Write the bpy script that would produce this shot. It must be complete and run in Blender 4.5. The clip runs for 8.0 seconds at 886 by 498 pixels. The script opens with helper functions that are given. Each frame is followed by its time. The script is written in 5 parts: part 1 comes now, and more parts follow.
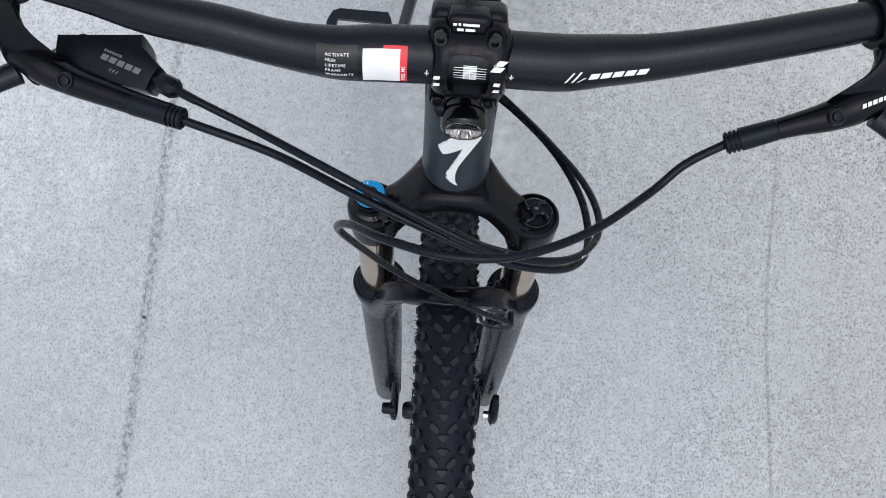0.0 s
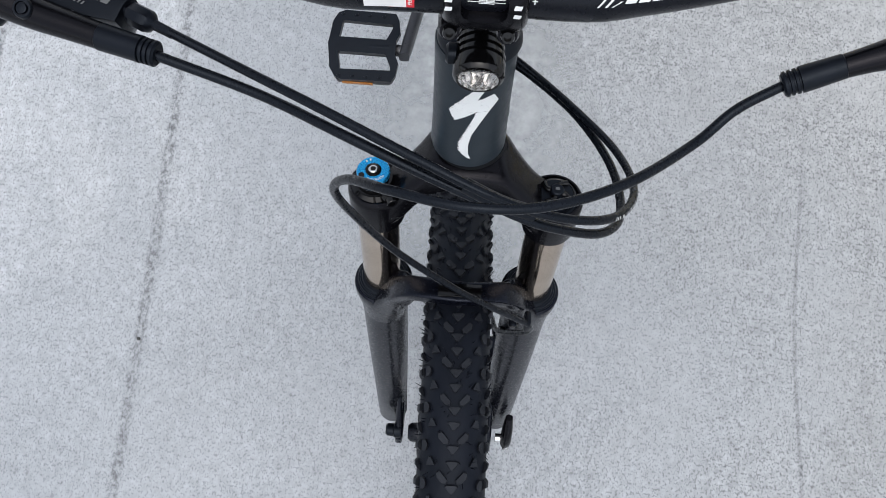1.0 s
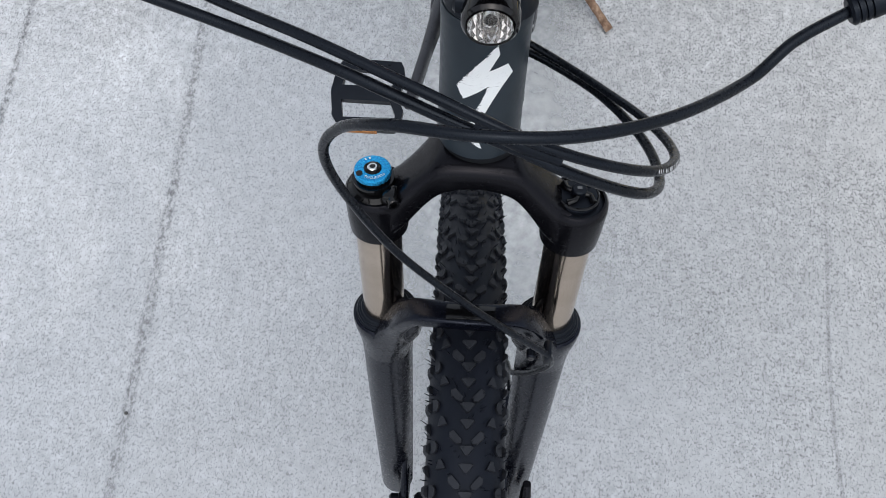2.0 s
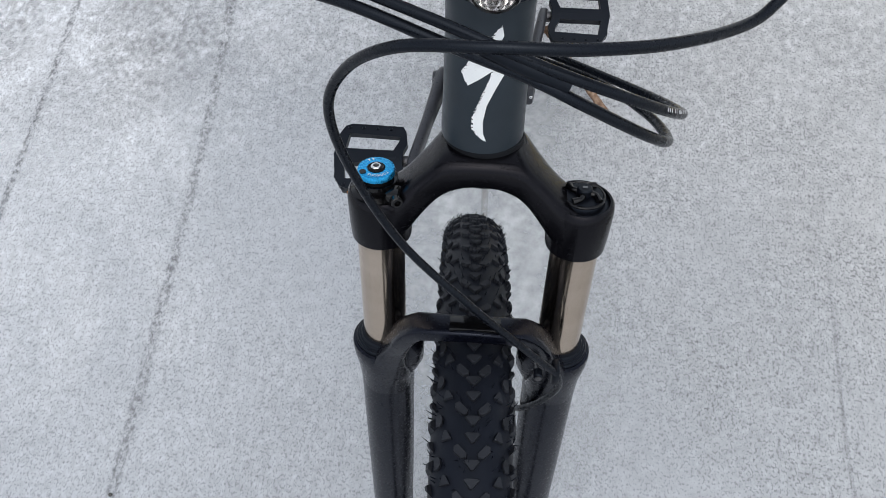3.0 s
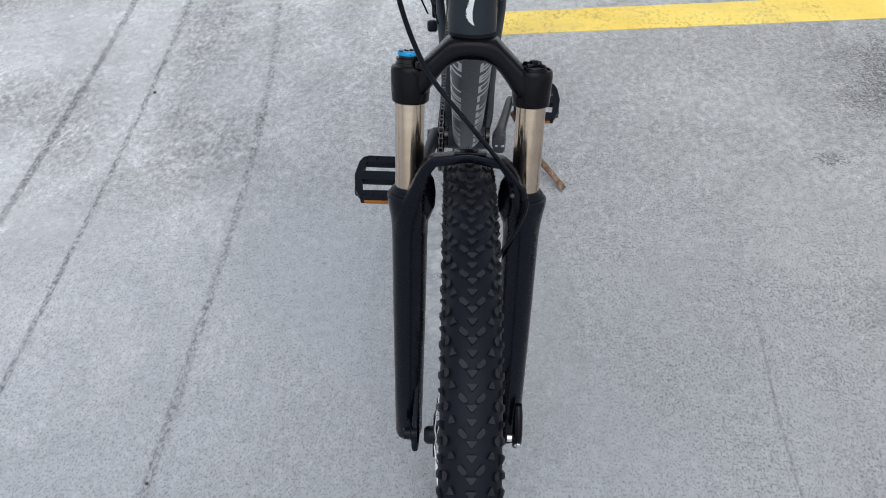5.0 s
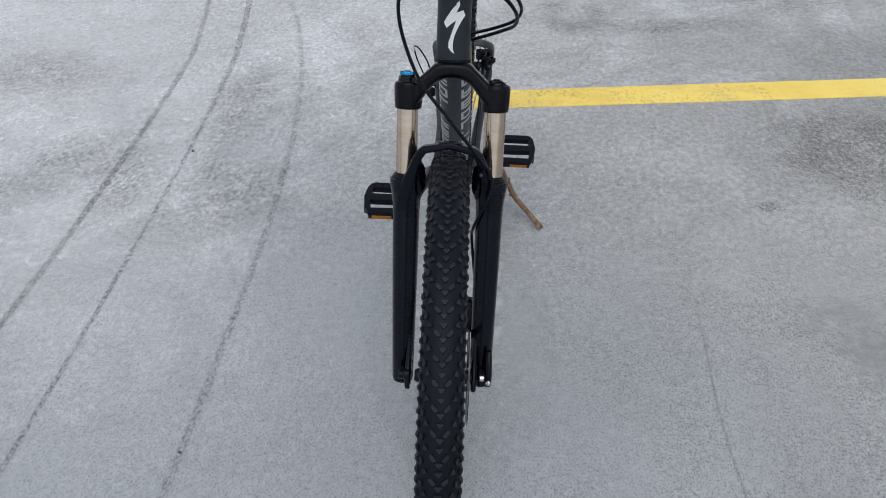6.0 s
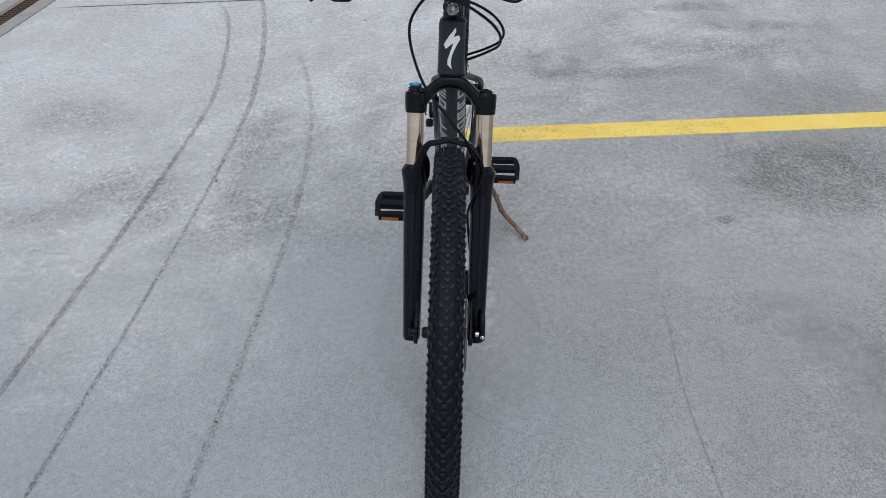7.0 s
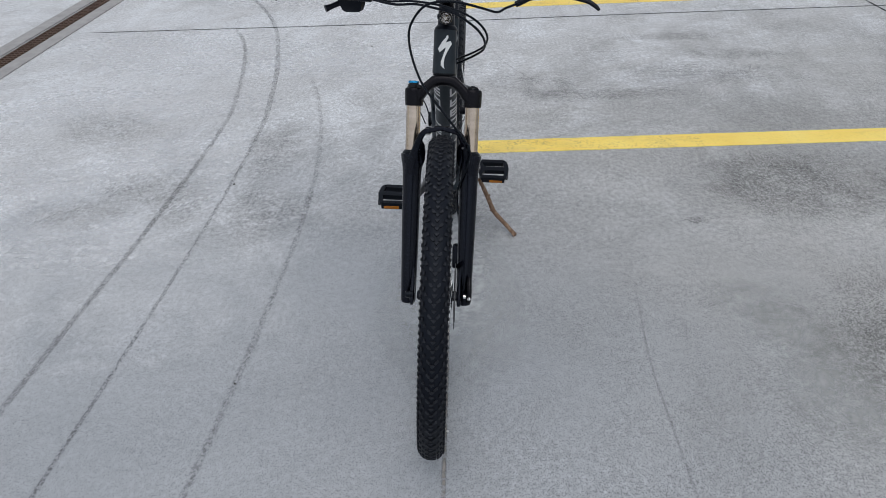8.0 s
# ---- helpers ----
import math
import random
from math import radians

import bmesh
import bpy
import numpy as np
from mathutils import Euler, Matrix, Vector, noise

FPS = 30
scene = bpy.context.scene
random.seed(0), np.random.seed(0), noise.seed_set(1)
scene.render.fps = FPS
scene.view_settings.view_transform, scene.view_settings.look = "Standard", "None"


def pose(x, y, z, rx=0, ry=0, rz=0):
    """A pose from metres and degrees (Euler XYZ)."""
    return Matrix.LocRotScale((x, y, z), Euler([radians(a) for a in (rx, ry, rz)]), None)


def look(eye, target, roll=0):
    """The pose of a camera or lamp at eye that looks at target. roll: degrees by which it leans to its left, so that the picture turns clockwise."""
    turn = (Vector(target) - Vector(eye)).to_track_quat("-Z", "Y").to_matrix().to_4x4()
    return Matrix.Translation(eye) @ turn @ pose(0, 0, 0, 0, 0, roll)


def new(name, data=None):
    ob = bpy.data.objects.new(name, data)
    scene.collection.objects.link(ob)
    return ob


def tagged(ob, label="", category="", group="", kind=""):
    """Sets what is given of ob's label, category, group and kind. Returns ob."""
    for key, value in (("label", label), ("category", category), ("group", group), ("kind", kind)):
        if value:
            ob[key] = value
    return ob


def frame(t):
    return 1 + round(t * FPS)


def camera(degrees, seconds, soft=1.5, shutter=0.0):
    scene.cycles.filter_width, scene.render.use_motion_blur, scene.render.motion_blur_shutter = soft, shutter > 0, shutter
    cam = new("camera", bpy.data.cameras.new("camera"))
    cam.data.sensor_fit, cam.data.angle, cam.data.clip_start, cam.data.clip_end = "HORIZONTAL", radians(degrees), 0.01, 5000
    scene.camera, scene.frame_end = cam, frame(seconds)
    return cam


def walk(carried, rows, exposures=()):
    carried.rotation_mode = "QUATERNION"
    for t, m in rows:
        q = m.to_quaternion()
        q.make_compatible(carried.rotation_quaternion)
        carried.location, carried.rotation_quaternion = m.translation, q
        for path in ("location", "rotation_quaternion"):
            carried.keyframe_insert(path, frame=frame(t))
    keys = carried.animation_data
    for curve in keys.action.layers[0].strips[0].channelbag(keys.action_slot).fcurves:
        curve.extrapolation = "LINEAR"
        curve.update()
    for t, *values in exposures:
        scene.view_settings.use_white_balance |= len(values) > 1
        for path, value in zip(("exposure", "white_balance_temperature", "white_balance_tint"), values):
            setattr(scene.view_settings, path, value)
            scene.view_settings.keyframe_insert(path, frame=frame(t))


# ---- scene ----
cam = camera(60.2, 8.0, soft=0.7)
PATH = [
    (0, (0.052, 0.066, 1.453), (-0.061, 0.248, -0.535), -25.8),
    (0.5, (0.05, 0.049, 1.418), (-0.072, 0.269, -0.566), -22.8),
    (1, (0.051, 0.028, 1.383), (-0.095, 0.32, -0.59), -20.3),
    (1.5, (0.052, 0.005, 1.339), (-0.121, 0.424, -0.609), -16.5),
    (1.7, (0.051, -0.005, 1.321), (-0.13, 0.46, -0.616), -15.4),
    (2.8, (0.053, -0.075, 1.273), (-0.154, 0.708, -0.556), -9.7),
    (3, (0.053, -0.091, 1.264), (-0.159, 0.742, -0.542), -8.9),
    (3.5, (0.057, -0.164, 1.258), (-0.162, 0.81, -0.475), -7.5),
    (4, (0.053, -0.264, 1.267), (-0.153, 0.831, -0.393), -6.2),
    (4.5, (0.056, -0.406, 1.288), (-0.13, 0.797, -0.3), -5.2),
    (4.7, (0.062, -0.461, 1.301), (-0.119, 0.783, -0.254), -4.9),
    (5.8, (0.115, -0.831, 1.372), (-0.075, 0.65, 0.041), -3.2),
    (6, (0.131, -0.902, 1.393), (-0.067, 0.603, 0.092), -3.3),
    (6.5, (0.137, -1.067, 1.422), (-0.058, 0.501, 0.196), -3.3),
    (7, (0.145, -1.235, 1.449), (-0.036, 0.375, 0.277), -3.2),
    (7.5, (0.159, -1.393, 1.467), (-0.021, 0.245, 0.332), -2.9),
    (8, (0.196, -1.528, 1.481), (0.005, 0.134, 0.385), -2.7),
]
walk(cam, [(t, look(eye, target, roll)) for t, eye, target, roll in PATH],
     exposures=[(0, 0.08), (1.5, 0.08), (3.5, 0.04), (4.5, -0.08), (5.8, -0.40), (6.5, -0.50), (8, -0.55)])

# ---- sky and sun: a bright overcast day ----
world = bpy.data.worlds.new("overcast_sky")
scene.world = world
world.use_nodes = True
wn, wl = world.node_tree.nodes, world.node_tree.links
sky = wn.new("ShaderNodeTexSky")
sky.sky_type = "NISHITA"
sky.sun_disc = False
sky.sun_elevation = radians(72)
sky.sun_rotation = radians(166)
sky.dust_density = 2.0
grey = wn.new("ShaderNodeHueSaturation")      # thin even cloud
grey.inputs["Saturation"].default_value = 0.36
wl.new(sky.outputs["Color"], grey.inputs["Color"])
wl.new(grey.outputs["Color"], wn["Background"].inputs["Color"])
wn["Background"].inputs["Strength"].default_value = 0.216
sun = new("sun", bpy.data.lights.new("sun", "SUN"))
sun.data.energy = 0.82
sun.data.angle = radians(75)
sun.data.color = (1.0, 0.98, 0.96)
sun.matrix_world = look((0.45, -1.85, 5.9), (0, 0, 0))


# ---- materials ----
class Mat:
    """A small node-tree builder."""
    def __init__(self, name, rough=0.5, metal=0.0, color=(0.5, 0.5, 0.5)):
        self.m = bpy.data.materials.new(name)
        self.m.use_nodes = True
        self.n, self.l = self.m.node_tree.nodes, self.m.node_tree.links
        self.b = self.n["Principled BSDF"]
        self.b.inputs["Roughness"].default_value = rough
        self.b.inputs["Metallic"].default_value = metal
        self.b.inputs["Base Color"].default_value = (*color, 1)
        self.co = self.n.new("ShaderNodeTexCoord").outputs["Object"]

    def set(self, **kw):
        for k, v in kw.items():
            self.b.inputs[k.replace("_", " ")].default_value = v
        return self

    def noise(self, scale, detail=4.0, rough=0.55, stretch=None, distortion=0.0, turn=0.0):
        t = self.n.new("ShaderNodeTexNoise")
        t.inputs["Scale"].default_value = scale
        t.inputs["Detail"].default_value = detail
        t.inputs["Roughness"].default_value = rough
        t.inputs["Distortion"].default_value = distortion
        if stretch:
            mp = self.n.new("ShaderNodeMapping")
            mp.inputs["Scale"].default_value = stretch
            if turn:               # turn first, then stretch
                mp.vector_type = "TEXTURE"
                mp.inputs["Scale"].default_value = [1 / f for f in stretch]
                mp.inputs["Rotation"].default_value = (0, 0, radians(turn))
            self.l.new(self.co, mp.inputs["Vector"])
            self.l.new(mp.outputs["Vector"], t.inputs["Vector"])
        else:
            self.l.new(self.co, t.inputs["Vector"])
        return t.outputs["Fac"]

    def ramp(self, src, *stops):
        r = self.n.new("ShaderNodeValToRGB")
        e = r.color_ramp.elements
        while len(e) < len(stops):
            e.new(0.5)
        for el, (p, c) in zip(e, stops):
            el.position = p
            el.color = (*c, 1) if hasattr(c, "__len__") else (c, c, c, 1)
        self.l.new(src, r.inputs["Fac"])
        return r.outputs["Color"]

    def mix(self, a, b, fac, mode="MIX"):
        x = self.n.new("ShaderNodeMix")
        x.data_type, x.blend_type = "RGBA", mode
        for sock, v in ((x.inputs["Factor"], fac), (x.inputs["A"], a), (x.inputs["B"], b)):
            if isinstance(v, bpy.types.NodeSocket):
                self.l.new(v, sock)
            elif hasattr(v, "__len__"):
                sock.default_value = (*v, 1)
            elif sock.type == "RGBA":
                sock.default_value = (v, v, v, 1)
            else:
                sock.default_value = v
        return [o for o in x.outputs if o.type == "RGBA"][0]

    def math(self, op, a, b):
        x = self.n.new("ShaderNodeMath")
        x.operation = op
        for sock, v in ((x.inputs[0], a), (x.inputs[1], b)):
            if isinstance(v, bpy.types.NodeSocket):
                self.l.new(v, sock)
            else:
                sock.default_value = v
        return x.outputs[0]

    def link(self, src, name):
        self.l.new(src, self.b.inputs[name])
        return self

    def bump(self, src, strength=0.2, distance=0.001):
        b = self.n.new("ShaderNodeBump")
        b.inputs["Strength"].default_value = strength
        b.inputs["Distance"].default_value = distance
        self.l.new(src, b.inputs["Height"])
        self.l.new(b.outputs["Normal"], self.b.inputs["Normal"])
        return self

    def fade(self, src):
        """Lets the surface below show through where src is dark."""
        self.l.new(src, self.b.inputs["Alpha"])
        return self


def plain(name, color, rough, metal=0.0, vary=0.12, scale=60, bump=0.0, bump_scale=900, **kw):
    """A coloured surface with blotches, fine grain and uneven gloss."""
    k = Mat(name, rough, metal, color)
    k.set(**kw)
    big = k.noise(scale, 5)
    tint = k.ramp(big, (0.3, tuple(c * (1 - vary) for c in color)), (0.7, tuple(min(1, c * (1 + vary)) for c in color)))
    k.link(tint, "Base Color")
    fine = k.noise(scale * 6, 3)
    k.link(k.ramp(fine, (0.3, max(0.02, rough * 0.82)), (0.7, min(1, rough * 1.18))), "Roughness")
    if bump:
        k.bump(k.noise(bump_scale, 3), bump, 0.0004)
    return k.m


def concrete_material():
    k = Mat("concrete", 0.6)
    place = k.n.new("ShaderNodeSeparateXYZ")
    k.l.new(k.co, place.inputs[0])
    px, py = place.outputs[0], place.outputs[1]
    tall = (1.0, 0.75, 1.0)
    # cool grey cement, warmer and browner on the slab behind the bay line
    broad = k.noise(0.8, 8, 0.62, distortion=0.4)
    cool = k.ramp(broad, (0.36, (0.354, 0.377, 0.397)), (0.50, (0.399, 0.422, 0.443)), (0.64, (0.443, 0.466, 0.488)))
    warm = k.ramp(broad, (0.36, (0.372, 0.376, 0.366)), (0.50, (0.430, 0.433, 0.424)), (0.64, (0.482, 0.486, 0.474)))
    hue = k.math("ADD", k.math("MULTIPLY", px, 0.45), k.math("MULTIPLY", py, 0.35))
    hue = k.math("ADD", hue, k.math("MULTIPLY", k.noise(1.3, 4), 0.5))
    base = k.mix(cool, warm, k.ramp(hue, (0.30, 0.0), (1.25, 1.0)))
    # paler towards the far left: the sky's sheen on the slabs put into the colour
    field = k.math("ADD", k.math("MULTIPLY", py, 0.19), k.math("MULTIPLY", px, -0.15))
    field = k.math("ADD", field, k.math("MULTIPLY", k.noise(1.6, 8, 0.66, (1.0, 0.8, 1.0), 0.8), 0.9))
    far_sheen = k.ramp(field, (0.64, 0.0), (1.12, 0.90))
    base = k.mix(base, (0.63, 0.64, 0.645), far_sheen)
    near = k.ramp(py, (0.55, 1.0), (1.15, 0.0))
    # pale brushed streaks and clouds, and brownish grime between them
    streak = k.noise(1.5, 10, 0.70, (0.35, 1.5, 1.0), 0.7, 35)
    cloud = k.noise(2.6, 10, 0.72, (1.0, 0.7, 1.0), 0.8)
    grainy = k.ramp(k.mix(k.noise(70, 5, 0.65, tall), k.noise(22, 6, 0.65, tall), 0.4), (0.42, 0.25), (0.56, 1.0))
    pale = k.mix(k.ramp(k.mix(streak, cloud, 0.5), (0.475, 0.0), (0.56, 0.95)), grainy, 1.0, "MULTIPLY")
    base = k.mix(base, (0.74, 0.765, 0.785), k.math("MULTIPLY", pale, k.math("SUBTRACT", k.math("ADD", k.math("MULTIPLY", far_sheen, 1.1), 0.30), k.math("MULTIPLY", near, 0.28))))
    grime = k.ramp(k.noise(2.1, 10, 0.74, (1.0, 0.6, 1.0), 0.7), (0.48, 0.0), (0.62, 0.80))
    grime = k.mix(grime, k.ramp(k.mix(k.noise(85, 5, 0.65, tall), k.noise(28, 6, 0.65, tall), 0.4), (0.42, 0.15), (0.57, 1.0)), 1.0, "MULTIPLY")
    base = k.mix(base, (0.275, 0.278, 0.272), k.math("MULTIPLY", grime, k.ramp(hue, (0.25, 0.18), (1.2, 0.70))))
    # where the cement skin is whole the surface is smooth; elsewhere the grit stands bare
    skin = k.mix(k.noise(1.5, 6, 0.62, distortion=0.6), k.noise(6.0, 6, 0.62), 0.35)
    bare = k.ramp(skin, (0.40, 0.22), (0.54, 1.0))
    # the slab beside the front wheel is the smoothest
    beside = k.math("MULTIPLY", k.ramp(px, (-0.35, 1.0), (0.30, 0.0)), near)
    bare = k.math("MULTIPLY", bare, k.math("SUBTRACT", 1.0, k.math("MULTIPLY", beside, 0.42)))
    for scale, low, high in ((42, 0.93, 1.06), (95, 0.89, 1.09), (190, 0.92, 1.07)):
        mottle = k.ramp(k.noise(scale, 2, 0.5, tall), (0.34, low), (0.66, high))
        base = k.mix(base, mottle, bare, "MULTIPLY")
    rough_skin = k.ramp(k.noise(62, 4, 0.65, tall), (0.38, 0.78), (0.62, 1.18))
    base = k.mix(base, rough_skin, k.math("SUBTRACT", 0.85, k.math("MULTIPLY", near, 0.50)), "MULTIPLY")
    # dark grains of grit, from pepper to small pebbles
    peppered = k.math("ADD", k.math("MULTIPLY", bare, 0.30), 0.52)
    peppered = k.math("MULTIPLY", peppered, k.ramp(px, (0.10, 1.0), (0.55, 1.22)))
    for scale, shade, level, most in ((270, (0.11, 0.115, 0.120), 0.604, 0.62), (165, (0.06, 0.063, 0.067), 0.664, 0.50), (108, (0.095, 0.098, 0.102), 0.704, 0.34)):
        grain = k.math("ADD", k.noise(scale, 1.5, 0.5, tall), k.math("MULTIPLY", bare, 0.025))
        base = k.mix(base, shade, k.math("MULTIPLY", k.ramp(grain, (level - 0.035, 0.0), (level + 0.035, most)), peppered))
    k.link(base, "Base Color")
    k.link(k.ramp(k.noise(3, 5), (0.4, 0.42), (0.6, 0.60)), "Roughness")
    h = k.mix(k.noise(200, 3, 0.55, tall), k.noise(60, 5), 0.25)
    return k.bump(h, 0.45, 0.0020).m


def mark_material(name, color, low, high, scale, floor=0.0, top=1.0, stretch=None):
    """A worn trace or a painted change of tone on the concrete, thin where the noise is low."""
    k = Mat(name, 0.85, 0, color)
    k.co = k.n.new("ShaderNodeNewGeometry").outputs["Position"]
    a = k.ramp(k.noise(scale, 3, 0.6, stretch), (low, floor), (high, top))
    a = k.mix(a, k.ramp(k.noise(14, 4, 0.6), (0.32, 0.45), (0.62, 1.0)), 1.0, "MULTIPLY")
    g = k.n.new("ShaderNodeAttribute")
    g.attribute_name = "edge"
    k.fade(k.mix(a, g.outputs["Color"], 1.0, "MULTIPLY"))
    return k.m


def grit_material(name, color, level, most):
    """Loose dark grit and dirt, dense in the middle of its patch and scattered at the rims."""
    k = Mat(name, 0.9, 0, color)
    k.co = k.n.new("ShaderNodeNewGeometry").outputs["Position"]
    g = k.n.new("ShaderNodeAttribute")
    g.attribute_name = "edge"
    dense = k.math("MULTIPLY", k.math("MULTIPLY", g.outputs["Fac"], k.noise(7.0, 8, 0.7, (1.0, 0.8, 1.0), 0.5)), 0.46)
    a = k.math("ADD", k.mix(k.noise(190, 2, 0.5), k.noise(75, 3, 0.6), 0.35), dense)
    k.fade(k.mix(k.ramp(a, (level - 0.06, 0.0), (level + 0.06, most)), k.ramp(g.outputs["Fac"], (0.0, 0.0), (0.08, 1.0)), 1.0, "MULTIPLY"))
    return k.m


def paint_line_material():
    k = Mat("yellow_paint", 0.6)
    place = k.n.new("ShaderNodeSeparateXYZ")
    k.l.new(k.co, place.inputs[0])
    tone = k.ramp(k.noise(4, 6), (0.3, (0.95, 0.69, 0.13)), (0.7, (1.0, 0.79, 0.20)))
    tone = k.mix(tone, (0.52, 0.38, 0.14), k.ramp(k.noise(2.6, 8, 0.7, (1.0, 2.0, 1.0)), (0.48, 0.0), (0.72, 0.45)))
    # trodden dirt: thick in one stretch, thin elsewhere
    worn = k.ramp(place.outputs[0], (0.15, 0.60), (0.30, 0.42), (0.95, 0.42), (1.35, 1.0), (1.62, 1.0), (1.85, 0.10))
    speck = k.ramp(k.noise(95, 4, 0.6, (1.0, 0.7, 1.0)), (0.51, 0.0), (0.59, 0.92))
    speck = k.mix(speck, k.ramp(k.noise(7, 6, 0.7), (0.42, 0.10), (0.60, 1.0)), 1.0, "MULTIPLY")
    tone = k.mix(tone, (0.20, 0.155, 0.10), k.mix(speck, worn, 1.0, "MULTIPLY"))
    k.link(tone, "Base Color")
    return k.bump(k.noise(260, 4), 0.4, 0.001).m


def rubber_material(name, color, rough=0.62):
    k = Mat(name, rough)
    k.link(k.ramp(k.noise(25, 6, 0.6), (0.3, tuple(c * 0.75 for c in color)), (0.7, tuple(c * 1.3 for c in color))), "Base Color")
    k.set(Specular_IOR_Level=0.16, Specular_Tint=(0.76, 0.86, 1.0, 1))
    return k.bump(k.noise(700, 4), 0.25, 0.0006).m


def knob_material():
    k = Mat("tread_rubber_top", 0.55).set(Specular_IOR_Level=0.24, Specular_Tint=(0.8, 0.88, 1.0, 1))
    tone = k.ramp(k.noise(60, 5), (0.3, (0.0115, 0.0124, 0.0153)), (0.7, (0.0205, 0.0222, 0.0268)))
    info = k.n.new("ShaderNodeObjectInfo").outputs["Random"]
    tone = k.mix(tone, k.ramp(info, (0.0, 0.78), (1.0, 1.2)), 1.0, "MULTIPLY")
    k.link(tone, "Base Color")
    return k.bump(k.noise(900, 4), 0.3, 0.0006).m


def stanchion_material():
    k = Mat("bronze_chrome", 0.13, 1.0)
    k.link(k.ramp(k.noise(8, 3, 0.5, (1, 1, 6)), (0.3, (0.47, 0.385, 0.305)), (0.7, (0.58, 0.485, 0.395))), "Base Color")
    k.link(k.ramp(k.noise(350, 2, 0.5, (6, 6, 0.4)), (0.3, 0.11), (0.7, 0.20)), "Roughness")
    return k.m


def wood_material():
    k = Mat("bark", 0.8)
    k.link(k.ramp(k.noise(30, 7, 0.65, (3, 3, 0.5)), (0.30, (0.085, 0.050, 0.032)), (0.50, (0.21, 0.125, 0.078)), (0.70, (0.42, 0.30, 0.21))), "Base Color")
    return k.bump(k.noise(120, 6, 0.6, (3, 3, 0.4)), 0.6, 0.002).m


CONCRETE = concrete_material()
YELLOW = paint_line_material()
SKID = mark_material("skid_rubber", (0.075, 0.075, 0.08), 0.44, 0.58, 150, 0.06, 0.54, (1.0, 0.7, 1.0))
BROADSKID = mark_material("broad_skid_rubber", (0.13, 0.13, 0.135), 0.40, 0.64, 150, 0.14, 0.58, (1.0, 0.7, 1.0))
FAINTSKID = mark_material("faint_skid_rubber", (0.13, 0.13, 0.135), 0.44, 0.62, 130, 0.04, 0.47, (1.0, 0.7, 1.0))
HAIRLINE = mark_material("hairline_dirt", (0.16, 0.16, 0.165), 0.30, 0.75, 120, 0.06, 0.38)
DARKSTAIN = grit_material("dark_grit", (0.17, 0.168, 0.165), 0.76, 0.42)
BLEACHSHEEN = mark_material("pale_bleach_sheen", (0.78, 0.80, 0.815), 0.40, 0.62, 38, 0.05, 0.85, (0.8, 0.9, 1.0))
SEALANT = mark_material("old_sealant", (0.34, 0.315, 0.29), 0.30, 0.60, 30, 0.2, 0.95)
SKINPATCH = mark_material("smooth_cement_skin", (0.455, 0.468, 0.462), 0.36, 0.62, 12, 0.15, 0.62)
TAN = mark_material("brown_grime", (0.25, 0.245, 0.236), 0.40, 0.64, 80, 0.02, 0.42, (1.0, 0.7, 1.0))
SHADELIFT = mark_material("shade_lift", (0.56, 0.58, 0.585), 0.30, 0.60, 30, 0.45, 0.90)
GROOVE = mark_material("joint_shade_dirt", (0.035, 0.035, 0.037), 0.12, 0.35, 12)
FRAME = plain("slate_satin_paint", (0.0235, 0.0310, 0.0385), 0.36, 0, 0.1, 40, Specular_IOR_Level=0.16)
BLACK = plain("satin_black_paint", (0.0021, 0.0021, 0.0029), 0.24, 0, 0.18, 45, Specular_IOR_Level=0.19, Specular_Tint=(0.90, 0.89, 1.0, 1))
MAGNESIUM = plain("matte_black_casting", (0.0016, 0.0019, 0.0042), 0.25, 0, 0.12, 55, Specular_IOR_Level=0.28, Specular_Tint=(0.72, 0.80, 1.0, 1))
ALLOY = plain("black_anodised_alloy", (0.0032, 0.0038, 0.0062), 0.30, 0.0, 0.15, 70, Specular_IOR_Level=0.28, Specular_Tint=(0.84, 0.88, 1.0, 1))
GREYALLOY = plain("dark_grey_alloy", (0.034, 0.036, 0.042), 0.32, 0.2, 0.15, 60)
FILM = plain("clear_sticker_film", (0.006, 0.007, 0.010), 0.28, 0, 0.1, 60, Specular_IOR_Level=0.30)
GLOSS = plain("gloss_black_plastic", (0.0026, 0.0026, 0.0030), 0.09, 0, 0.1, 60, Specular_IOR_Level=0.36)
PLASTIC = plain("black_moulded_plastic", (0.0036, 0.0044, 0.0068), 0.34, 0, 0.2, 60, 0.12, Specular_IOR_Level=0.20, Specular_Tint=(0.72, 0.84, 1.0, 1))
HOSE = plain("black_hose_jacket", (0.0036, 0.0044, 0.0066), 0.28, 0, 0.15, 50, Specular_IOR_Level=0.21, Specular_Tint=(0.72, 0.84, 1.0, 1))
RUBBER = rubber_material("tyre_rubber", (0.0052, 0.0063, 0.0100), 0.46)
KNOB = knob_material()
GRIP = rubber_material("grip_rubber", (0.0070, 0.0072, 0.0080))
CHROME = stanchion_material()
STEEL = plain("bright_steel", (0.72, 0.72, 0.71), 0.2, 1.0, 0.08, 80)
DULLSTEEL = plain("dull_chain_steel", (0.10, 0.10, 0.105), 0.38, 0.7, 0.3, 120)
RUST = plain("rusty_grating", (0.10, 0.060, 0.042), 0.8, 0.2, 0.4, 12, 0.4, 300)
CURB = plain("pale_drain_edging", (0.34, 0.335, 0.33), 0.85, 0, 0.15, 14, 0.4, 250)
BLUE = plain("blue_anodised_alloy", (0.024, 0.34, 0.68), 0.27, 0.85, 0.1, 90)
WHITE = plain("white_decal", (0.74, 0.76, 0.76), 0.45, 0, 0.04, 60)
